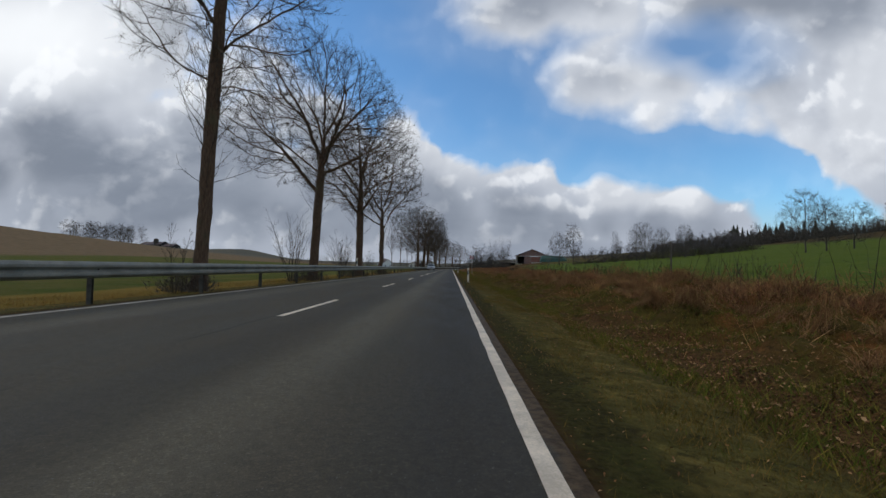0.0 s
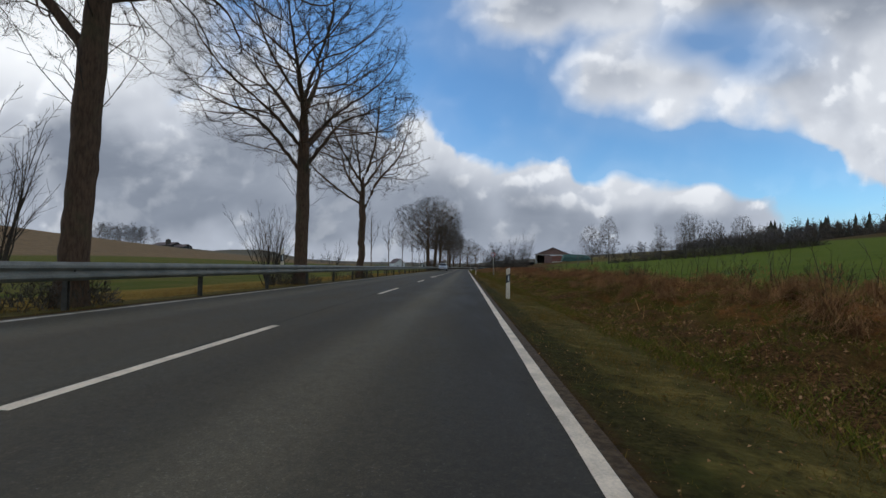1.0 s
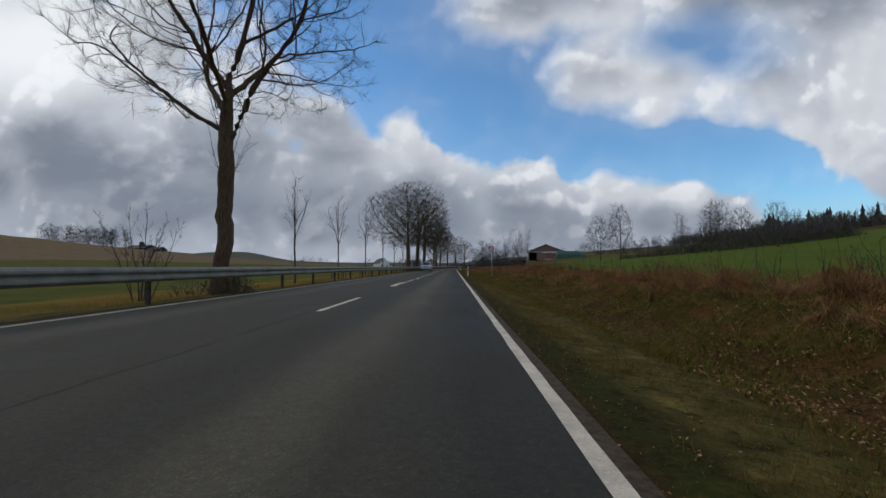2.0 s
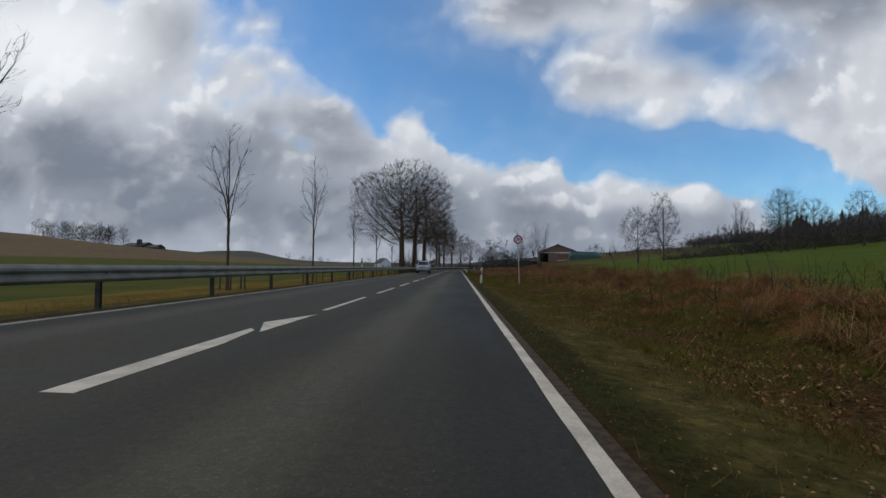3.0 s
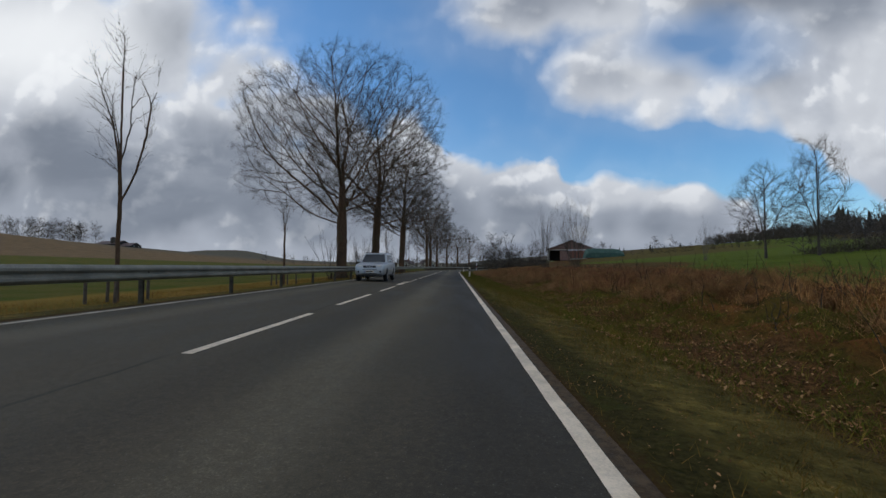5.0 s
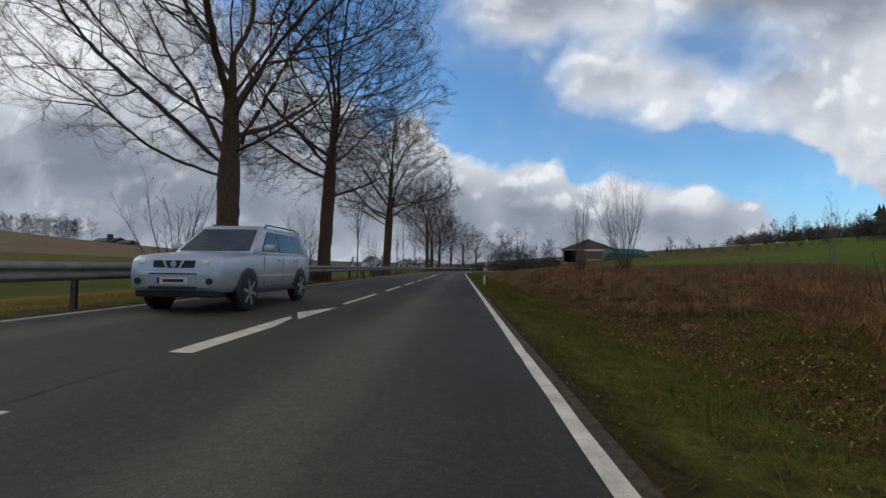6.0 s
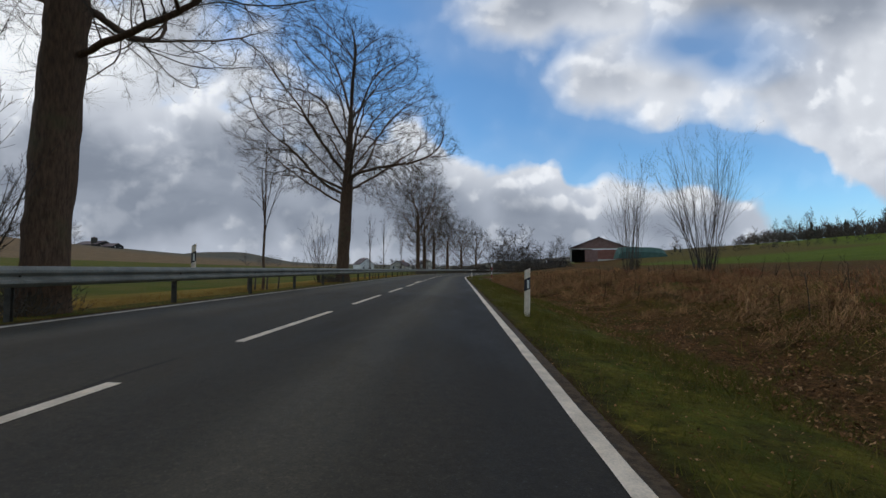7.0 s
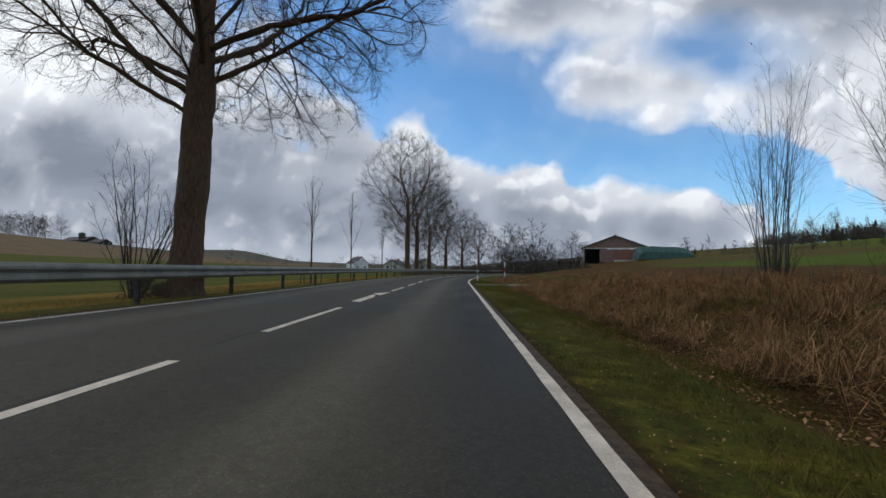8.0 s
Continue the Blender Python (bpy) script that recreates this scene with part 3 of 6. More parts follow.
for side, at in (("right", LINE_RIGHT), ("left", LINE_LEFT)):
    rng = np.random.default_rng(3 if side == "right" else 4)
    me = strip("edge_line", at - 0.06, at + 0.06, -30, 330, 0.004, LINE_PAINT if side == "right" else WORN_PAINT, 0.5)
    co = np.empty(len(me.vertices) * 3, np.float32)
    me.vertices.foreach_get("co", co)
    co = co.reshape(-1, 3)
    co[:, 0] += rng.normal(0, 0.003, len(co))
    me.vertices.foreach_set("co", co.ravel())
    ob = new("edge_line", me)
    ob.parent = road
FIRST, SECOND = 7.92, 61.65
for k in range(-2, 4):
    slab("lane_dash", [(LINE_MID - 0.06, 0), (LINE_MID + 0.06, 0), (LINE_MID + 0.06, 4), (LINE_MID - 0.06, 4)], FIRST + 12 * k)
for k in range(0, 30):
    if k not in (8, 15):
        slab("lane_dash", [(LINE_MID - 0.06, 0), (LINE_MID + 0.06, 0), (LINE_MID + 0.06, 4), (LINE_MID - 0.06, 4)], SECOND + 6 * k)
SHAFT = [(-0.20, -0.25), (0.05, -0.25), (0.03, 1.8), (-0.10, 2.9), (-0.24, 3.1)]
HEAD = [(0.04, 2.75), (0.09, 5.1), (-0.34, 3.75)]
for k in (-1, 8, 15):
    for outline in (SHAFT, HEAD):
        slab("lane_arrow", [(LINE_MID + a, d) for a, d in outline], SECOND + 6 * k + 0.1)

# field path that leaves the road on the right
xs = np.linspace(0.80, 5.5, 26)
rows = []
for d in (-1.3, -0.5, 0.5, 1.3):
    y = 171.5 + d + 0.12 * xs
    rows.append(np.stack([xs, y, land(xs, y) + 0.012], -1))
me = fast_mesh("field_path", np.concatenate(rows), np.concatenate([np.stack([np.arange(25) + 26 * r, np.arange(25) + 1 + 26 * r, np.arange(25) + 1 + 26 * (r + 1), np.arange(25) + 26 * (r + 1)], 1) for r in range(3)]),
               plain("path_gravel", (0.13, 0.11, 0.075), (0.23, 0.20, 0.145), 2.0, 0.9, 0.0, 0.5))
tagged(new("field_path", me), "pale gravel field path joining the road", "path", kind="structure")


# ---------------------------------------------------------------- guard rail
RAIL_X, RAIL_TOP = -7.08, 1.0


def rail_heading(y):
    return -math.degrees(math.atan(float(bend(y + 0.5) - bend(y - 0.5))))


def guard_rail():
    rail = thing("guard_rail", (0, 0, 0), 0, "long galvanised steel guard rail on dark posts along the road", "guard rail")
    # the beam's wave, drawn as a bent sheet with thickness: depth towards the road, height
    wave = [(-0.012, 0.0), (0.018, -0.004), (0.070, -0.052), (0.080, -0.062), (0.080, -0.104), (0.070, -0.114), (0.012, -0.158), (0.012, -0.172), (0.070, -0.216), (0.080, -0.226), (0.080, -0.268), (0.070, -0.278), (0.018, -0.322), (-0.012, -0.330)]
    back = [(d - 0.006, h) for d, h in reversed(wave)]
    beam = bpy.data.meshes.new("beam")
    bm = prism_bm(wave + back, 0.0, 4.03)
    bm.to_mesh(beam)
    bm.free()
    beam.materials.append(STEEL)
    post = bpy.data.meshes.new("rail_post")
    bm = prism_bm([(-0.05, -0.03), (0.05, -0.03), (0.05, -0.022), (-0.042, -0.022), (-0.042, 0.022), (0.05, 0.022), (0.05, 0.03), (-0.05, 0.03)], -1.05, -0.06, "z")
    bm.to_mesh(post)
    bm.free()
    post.materials.append(POST_STEEL)
    block = bpy.data.meshes.new("spacer")
    bm = box_bm(-0.02, 0.085, -0.04, 0.04, -0.26, -0.06, 0.008)
    bm.to_mesh(block)
    bm.free()
    block.materials.append(POST_STEEL)
    bolt = bpy.data.meshes.new("bolt")
    bm = bmesh.new()
    bmesh.ops.create_cone(bm, cap_ends=True, segments=8, radius1=0.02, radius2=0.014, depth=0.018, matrix=Matrix.Translation((0.04, 0, -0.155)) @ Matrix.Rotation(radians(90), 4, "Y"))
    bm.to_mesh(bolt)
    bm.free()
    bolt.materials.append(POST_STEEL)
    y = 0.85 - 24
    while y < 300:
        x, turn = RAIL_X + float(bend(y)), rail_heading(y + 2)
        for me, name in ((beam, "beam"), (post, "rail_post"), (block, "spacer"), (bolt, "bolt")):
            ob = new(name, me)
            ob.parent = rail
            dx = {"beam": 0.0, "rail_post": -0.12, "spacer": -0.09, "bolt": 0.0}[name]
            ob.matrix_basis = pose(x + dx, y, RAIL_TOP, 0, 0, turn)
        y += 4.0
    return rail


guard_rail()


# ---------------------------------------------------------------- trees
def batch_tubes(pts, rad, sides):
    """Verts and faces of tubes along many lines of equal length: (lines, points, 3) and (lines, points)."""
    m, n = rad.shape
    d = np.gradient(pts, axis=1)
    d /= np.linalg.norm(d, axis=2, keepdims=True) + 1e-9
    side = np.cross(d, np.where(np.abs(d[..., 2:]) > 0.9, np.array([1.0, 0, 0]), np.array([0, 0, 1.0])))
    side /= np.linalg.norm(side, axis=2, keepdims=True) + 1e-9
    over = np.cross(side, d)
    a = np.arange(sides) * 2 * np.pi / sides
    v = pts[:, :, None] + rad[:, :, None, None] * (np.cos(a)[:, None] * side[:, :, None] + np.sin(a)[:, None] * over[:, :, None])
    i = (np.arange(m)[:, None, None] * n + np.arange(n - 1)[None, :, None]) * sides
    k, k2 = np.arange(sides)[None, None], (np.arange(sides)[None, None] + 1) % sides
    f = np.stack([i + k, i + k2, i + sides + k2, i + sides + k], -1)
    return v.reshape(-1, 3), f.reshape(-1, 4)


def ribbons(rng, a, b, width):
    """Thin twigs too slight to have sides: one narrow strip from each a to each b."""
    side = unit(np.cross(b - a, rng.normal(0, 1, a.shape))) * (width * 0.75)
    v = np.stack([a - side, a + side, b + side * 0.5, b - side * 0.5], 1).reshape(-1, 3)
    return v, np.arange(len(v)).reshape(-1, 4)


def merge(pieces):
    vs, fs, base = [], [], 0
    for v, f in pieces:
        vs.append(v)
        fs.append(f + base)
        base += len(v)
    return np.concatenate(vs), np.concatenate(fs)


def unit(a):
    return a / (np.linalg.norm(a, axis=-1, keepdims=True) + 1e-9)


def run(rng, p, d, length, r0, r1, n, wander, up):
    """Lets branches run from p along d: their points, headings and radii."""
    m = len(p)
    pts, dirs = [p], [d]
    for _ in range(n - 1):
        d = unit(d + rng.normal(0, wander, (m, 3)) + np.array([0, 0, up]))
        p = p + d * (length / (n - 1))[:, None]
        pts.append(p)
        dirs.append(d)
    t = np.linspace(0, 1, n)[None]
    return np.stack(pts, 1), np.stack(dirs, 1), r0[:, None] * (1 - t) + r1[:, None] * t


def fork(rng, pts, dirs, rad, count, lo, lean, first=None):
    """Places and headings of count children on every branch."""
    m, n = rad.shape
    f = lo + (1 - lo) * (np.arange(count)[None] + rng.uniform(0.05, 0.95, (m, count))) / count
    f = np.minimum(f, 0.995)
    i = np.minimum((f * (n - 1)).astype(int), n - 2)
    w = (f * (n - 1) - i)[..., None]
    row = np.arange(m)[:, None]
    p = pts[row, i] * (1 - w) + pts[row, i + 1] * w
    axis = dirs[row, i + 1]
    turn = rng.uniform(0, 6.28, (m, 1)) + np.arange(count)[None] * 2.4 + rng.normal(0, 0.35, (m, count))
    side = unit(np.cross(axis, np.array([0.31, 0.17, 1.0])))
    over = np.cross(axis, side)
    a = np.radians(lean * rng.uniform(0.65, 1.3, (m, count)))
    if first is not None:
        a = a * first(f)
    d = axis * np.cos(a)[..., None] + (side * np.cos(turn)[..., None] + over * np.sin(turn)[..., None]) * np.sin(a)[..., None]
    return p.reshape(-1, 3), unit(d).reshape(-1, 3), rad[row, i].ravel(), f.ravel()


def reach(p, d, centre, size):
    """How far it is from p along d to the edge of the crown, an ellipsoid."""
    q, e = (p - centre) / size, d / size
    a, b, c = (e * e).sum(-1), (q * e).sum(-1), (q * q).sum(-1) - 1
    root = np.sqrt(np.maximum(b * b - a * c, 0))
    return np.maximum((-b + root) / a, 0.0)


def grow(rng, s):
    """A bare tree by orders of branching, each as (points, radii): trunk first. Its twigs fill a rounded crown."""
    centre, size = np.array(s["centre"], float), np.array(s["size"], float)
    aim = unit(np.array([[*s.get("tilt", (0, 0)), 1.0]]))
    tall = np.array([s["height"] + 0.25])
    pts, dirs, rad = run(rng, np.array([[0, 0, -0.25]]), aim, tall, np.array([s["radius"]]), np.array([s["radius"] * s.get("top", 0.12)]), 13, s.get("sway", s["wander"] * 0.10), 0.03)
    rad = s["radius"] * np.interp(np.linspace(0, 1, 13), [0, 0.04, 0.12, s["fork"], min(0.99, s["fork"] + 0.12), 1], [1.55, 1.2, 1.02, 0.86, 0.62, s.get("top", 0.12)])[None]
    made = [(pts, rad)]
    p, d, r, f = fork(rng, pts, dirs, rad, s["count"][0], s["fork"], s["lean"], lambda f: 1.25 - 0.75 * (f - s["fork"]) / (1 - s["fork"]))
    length = np.maximum(reach(p, d, centre, size) * rng.uniform(0.72, 0.98, len(p)), 0.4)
    r = np.minimum(r * 0.7, 0.028 + 0.020 * length) * rng.uniform(0.8, 1.15, len(r)) * s.get("stout", 1.0)
    level = run(rng, p, d, length, r, r * 0.22, s.get("limb_bits", 10), s["wander"] * 0.34, 0.050 * s.get("up", 1.0))
    made.append((level[0], level[2]))
    for k, (count, n, share, lean) in enumerate(zip(s["count"][1:], s.get("bits", (7, 5, 3, 3)), (0.62, 0.60, 0.60, 0.6), (44, 44, 46, 44))):
        before = np.linalg.norm(np.diff(level[0], axis=1), axis=2).sum(1).repeat(count)
        p, d, r, f = fork(rng, *level, count, (0.22, 0.16, 0.12, 0.1)[k], lean)
        room = reach(p, d, centre, size * (1.02 + 0.02 * k)) + 0.10 * rng.uniform(0, 1, len(p))
        length = np.minimum(before * share * (1.15 - 0.6 * f) * rng.uniform(0.6, 1.2, len(p)), room * rng.uniform(0.7, 1.05, len(p)) + 0.12)
        r = np.maximum(np.minimum(r * 0.68, 0.006 + 0.012 * length) * rng.uniform(0.8, 1.1, len(r)), s["twig"])
        level = run(rng, p, d, length, r, np.maximum(r * 0.35, s["twig"] * 0.8), n, s["wander"] * (0.42, 0.5, 0.5, 0.4)[k], (0.05, 0.04, 0.02, 0.02)[k])
        made.append((level[0], level[2]))
    return made


def spread(rng, pos, parent, goals, step, kill, ahead, rise):
    """Lets a skeleton of nodes grow towards goals until each is reached; gives nodes and parents."""
    pos, parent = [np.array(p, float) for p in pos], list(parent)
    way = [unit(pos[i] - pos[p]) if p >= 0 else np.array([0, 0, 1.0]) for i, p in enumerate(parent)]
    arr = np.array(pos)
    gap = ((goals[:, None] - arr[None]) ** 2).sum(-1)
    near, dist = gap.argmin(1), gap.min(1)
    way, parent, kids = np.array(way), np.array(parent), np.zeros(len(arr), int)
    for _ in range(130):
        keep = (dist > kill * kill) & (kids[near] < 3)
        goals, near, dist = goals[keep], near[keep], dist[keep]
        if len(goals) == 0:
            break
        nodes, back = np.unique(near, return_inverse=True)
        pull = np.zeros((len(nodes), 3))
        np.add.at(pull, back, unit(goals - arr[near]))
        d = unit(unit(pull) + ahead * way[nodes] + np.array([0, 0, rise]) + rng.normal(0, 0.085, (len(nodes), 3)))
        fresh = arr[nodes] + d * step * rng.uniform(0.8, 1.2, len(nodes))[:, None]
        base = len(arr)
        kids[nodes] += 1
        arr, way, parent, kids = np.concatenate([arr, fresh]), np.concatenate([way, d]), np.concatenate([parent, nodes]), np.concatenate([kids, np.zeros(len(nodes), int)])
        gap = (goals**2).sum(1)[:, None] + (fresh**2).sum(1)[None] - 2 * goals @ fresh.T
        best = gap.argmin(1)
        low = np.maximum(gap[np.arange(len(goals)), best], 0)
        nearer = low < dist
        near, dist = np.where(nearer, base + best, near), np.where(nearer, low, dist)
    return arr, parent


def limb_fan(count, low, high, length, turn=0.0, flat=0.12, steep=1.9):
    """Leaders that radiate from the trunk between two heights, the upper ones steeper and shorter."""
    rows = []
    for k in range(count):
        t, a = k / (count - 1), 2.4 * k + turn
        rows.append((low + (high - low) * t**1.3, (math.cos(a), math.sin(a), flat + (steep - flat) * t + 0.15 * math.sin(3.7 * k)), length * (1 - 0.45 * t) * (0.85 + 0.15 * math.sin(5.1 * k))))
    return rows


def crown_tree(name, at, seed, height, low, wide, radius, label, group="", leaders=(), centre=None, size=None, goals=4500, step=0.28, twig=0.0050,
               trunk_top=0.55, tilt=(0.0, 0.0), twigs=5, twig_len=(0.18, 0.60), ahead=1.25, rise=0.08, shoots=0, shoot_span=(0.2, 0.4), gnarl=0.0, bark=None, twig_mat=None, dome=0.18, keel=1.0, limb=0.66):
    """A bare broadleaf tree: a trunk and leaders given, limbs and twigs grown to fill a rounded crown.
    leaders: rows of height on the trunk, direction, length; keel: how deep the crown hangs below its middle."""
    rng = np.random.default_rng(seed)
    centre = np.array(centre if centre is not None else (0, 0, (low + height) / 2 + 0.3), float)
    size = np.array(size if size is not None else (wide, wide, (height - low) / 2 + 0.2), float)
    top = height * trunk_top
    hs = np.arange(0, top, step)
    wob = np.cumsum(rng.normal(0, 0.005 + gnarl, (len(hs), 2)), 0)
    pos = [np.array([tilt[0] * h + w[0], tilt[1] * h + w[1], h]) for h, w in zip(hs, wob)]
    pos[0][2] = -0.25
    parent = [-1] + list(range(len(pos) - 1))
    stem = len(pos)
    for h, d, ln in leaders:
        last, d = min(int(h / step), stem - 1), unit(np.array(d, float))
        for _ in range(int(ln / step)):
            d = unit(d + rng.normal(0, 0.05 + 2 * gnarl, 3) + np.array([0, 0, 0.015]))
            pos.append(pos[last] + d * step)
            parent.append(last)
            last = len(pos) - 1
    q = unit(rng.normal(0, 1, (goals, 3)))
    r = np.where(rng.uniform(0, 1, goals) < 0.22, rng.uniform(0.86, 1.0, goals), rng.uniform(0.05, 1, goals) ** 0.4)
    lob = 1 + 0.10 * np.sin(3.1 * q[:, 0] + seed) * np.sin(2.7 * q[:, 1] + 2 * seed) + 0.07 * np.sin(5.3 * q[:, 2] + 4.1 * q[:, 0] + seed)
    under = np.minimum(q[:, 2], 0)
    q[:, :2] *= ((1 - under**2) ** -dome)[:, None].clip(1, 1.5)
    q[:, 2] = np.where(q[:, 2] < 0, q[:, 2] * keel, q[:, 2])
    pts, parent = spread(rng, pos, parent, centre + q * size * (r * lob)[:, None], step, step * 1.15, ahead, rise)
    n = len(pts)
    load = np.ones(n)
    tips = np.bincount(parent[1:], minlength=n) == 0
    load[~tips] = 0.05
    main = np.full(n, -1)
    for i in range(n - 1, 0, -1):
        p = parent[i]
        load[p] += load[i]
        if main[p] < 0 or load[i] > load[main[p]]:
            main[p] = i
    for _ in range(6):
        i = np.arange(stem, n)
        m = np.where(main[i] >= 0, main[i], i)
        pts[i] = 0.5 * pts[i] + 0.25 * pts[parent[i]] + 0.25 * pts[m]
    pts[stem:] += rng.normal(0, 0.016 * step / 0.3, (n - stem, 3))
    tip = twig * 1.25
    power = math.log(load[0]) / math.log(radius / tip)
    rad = tip * np.maximum(load, 1) ** (1 / power)
    flare = np.interp(pts[:stem, 2], [0, 0.25, 0.7, 1.6], [1.45, 1.2, 1.05, 1.0])
    rad[:stem] *= flare
    rad[stem:] = np.minimum(rad[stem:], 0.02) + limb * np.maximum(rad[stem:] - 0.02, 0)
    thick = 0.022
    lines = []
    for i in range(n):
        if rad[i] < thick or (i and main[parent[i]] == i and i > 0 and rad[parent[i]] >= thick):
            continue
        chain = [i] if i == 0 else [parent[i], i]
        while main[chain[-1]] >= 0 and rad[main[chain[-1]]] >= thick * 0.8:
            chain.append(main[chain[-1]])
        if len(chain) > 1:
            rr = rad[chain]
            rr[0] = min(rr[0], rr[1] * 1.3)
            lines.append((pts[chain], rr))
    heavy = min(0.09, radius * 0.6)
    fat = [c for c in lines if c[1].max() > heavy]
    slim = [c for c in lines if c[1].max() <= heavy]
    v, f = tubes(fat, 12)
    v = v + rng.normal(0, 0.012 * radius / 0.3, v.shape)
    tree = thing(name, (at[0], at[1], float(land(at[0], at[1]))), 0, label, "tree", group)
    part("trunk", fast_mesh("trunk", *merge([(v, f)] + ([tubes(slim, 6)] if slim else [])), bark or BARK), BARK, tree)
    i = np.arange(1, n)[rad[1:] < 0.011]
    thin = ribbons(rng, pts[parent[i]], pts[i], rad[i][:, None] * 1.4)
    i = np.arange(1, n)[(rad[1:] < thick) & (rad[1:] >= 0.011)]
    pieces = [thin, batch_tubes(np.stack([pts[parent[i]], pts[i]], 1), np.stack([np.minimum(rad[parent[i]], rad[i] * 1.4), rad[i]], 1), 3)]
    i = np.repeat(np.arange(1, n)[rad[1:] < 0.017], twigs)
    axis = unit(pts[i] - pts[parent[i]])
    aside = unit(np.cross(axis, rng.normal(0, 1, (len(i), 3))))
    a = np.radians(rng.uniform(12, 44, len(i)))[:, None]
    d = unit(axis * np.cos(a) + aside * np.sin(a) + np.array([0, 0, 0.12]))
    ln = rng.uniform(*twig_len, len(i))[:, None]
    s = pts[i] + (pts[parent[i]] - pts[i]) * rng.uniform(0, 1, (len(i), 1))
    mid = s + d * ln * 0.5
    end = mid + unit(d + rng.normal(0, 0.10, d.shape) + np.array([0, 0, 0.22])) * ln * 0.5
    pieces += [ribbons(rng, s, mid, twig), ribbons(rng, mid, end, twig * 0.7)]
    fine = rng.uniform(0, 1, len(i)) < 0.4
    s2 = (s + (mid - s) * rng.uniform(0.3, 1.0, (len(i), 1)))[fine]
    d2 = unit(d[fine] + rng.normal(0, 0.5, (fine.sum(), 3)) + np.array([0, 0, 0.15]))
    pieces.append(ribbons(rng, s2, s2 + d2 * ln[fine] * 0.5, twig * 0.7))
    if shoots:
        k = rng.uniform(*shoot_span, shoots) * height
        p = np.stack([np.interp(k, pts[:stem, 2], pts[:stem, c]) for c in (0, 1)] + [k], 1)
        a = rng.uniform(0, 6.28, shoots)
        level = run(rng, p, unit(np.stack([np.cos(a), np.sin(a), rng.uniform(0.4, 1.5, shoots)], 1)), rng.uniform(0.8, 2.6, shoots), np.full(shoots, 0.014), np.full(shoots, 0.005), 6, 0.10, 0.14)
        pieces.append(batch_tubes(level[0], level[2], 3))
        p, d, _, _ = fork(rng, *level, 6, 0.2, 42)
        level = run(rng, p, d, rng.uniform(0.15, 0.7, len(p)), np.full(len(p), 0.006), np.full(len(p), 0.004), 3, 0.12, 0.08)
        pieces.append(batch_tubes(level[0], level[2], 3))
    part("crown", fast_mesh("crown", *merge(pieces), twig_mat or TWIG), TWIG, tree)
    return tree


crown_tree("roadside_tree", (-8.0, 14.1), 11, 18.5, 6.4, 4.2, 0.205, "tall bare tree with shoots on its dark straight trunk", "roadside trees",
           [(7.0, (-1.0, 0.1, 0.40), 1.4), (7.6, (0.9, 0.2, 0.9), 1.0), (8.4, (-0.6, -0.5, 0.9), 1.2)], centre=(0.5, 0, 12.6), size=(4.3, 4.3, 6.4), trunk_top=0.72, tilt=(0.045, 0), shoots=46, shoot_span=(0.16, 0.40), goals=4200, twigs=4)
crown_tree("roadside_tree", (-8.0, 25.8), 12, 14.4, 5.6, 5.4, 0.25, "bare tree forked low into two great limbs", "roadside trees",
           [(5.3, (-0.85, 0.15, 1.0), 3.6), (6.4, (-0.3, 0.6, 1.0), 2.0), (6.9, (0.6, -0.4, 1.0), 2.0)] + limb_fan(9, 6.2, 8.6, 3.6, 0.7, 0.6, 2.2), centre=(0.1, 0, 9.4), size=(5.7, 5.4, 5.2), keel=0.72, limb=1.0, twigs=4, trunk_top=0.60, tilt=(0.055, 0), shoots=8, shoot_span=(0.25, 0.4))
crown_tree("roadside_tree", (-7.76, 37.5), 13, 14.6, 5.0, 5.4, 0.29, "bare tree with an upright fan of branches", "roadside trees",
           [(5.2, (-0.8, 0.1, 1.0), 3.0), (5.6, (0.75, 0.3, 1.0), 3.0), (6.0, (0.1, -0.6, 1.0), 2.5)] + limb_fan(8, 6.2, 8.8, 3.4, 1.7, 0.6, 2.2), centre=(0, 0, 9.5), size=(5.3, 5.3, 5.3), keel=0.75, limb=1.0, twigs=4, trunk_top=0.62, shoots=24, shoot_span=(0.22, 0.4))
crown_tree("roadside_tree", (-7.75, 49.2), 14, 14.4, 5.0, 5.0, 0.24, "slender bare tree with a crooked open crown", "roadside trees",
           [(5.0, (0.9, 0.1, 0.9), 3.6), (5.6, (-1.0, 0.2, 0.7), 3.0)] + limb_fan(5, 6.0, 7.4, 3.0, 2.6, 0.6, 1.8), centre=(0, 0, 9.4), size=(5.0, 5.0, 5.2), keel=0.68, limb=1.0, goals=1700, trunk_top=0.52, shoots=10, shoot_span=(0.25, 0.4), gnarl=0.03)
crown_tree("roadside_tree", (-9.02, 121.5), 15, 17.5, 4.6, 8.0, 0.39, "broad bare tree with low spreading limbs", "roadside trees",
           [(4.4, (-1.0, -0.3, 0.22), 4.5), (4.7, (-0.5, 0.9, 0.3), 4.0), (4.6, (-1.0, -0.15, 0.75), 5.0), (5.0, (-0.75, 0.5, 1.0), 5.0), (5.0, (0.5, 0.1, 1.0), 5.5), (5.4, (1.0, -0.15, 0.40), 2.8)] + limb_fan(9, 6.0, 9.0, 5.0, 1.1, 0.4), centre=(-0.4, 0, 10.8), size=(7.8, 7.2, 6.6), limb=0.74, goals=5600, step=0.32, twigs=5, twig=0.0044, twig_len=(0.3, 1.0), rise=0.13, trunk_top=0.52)
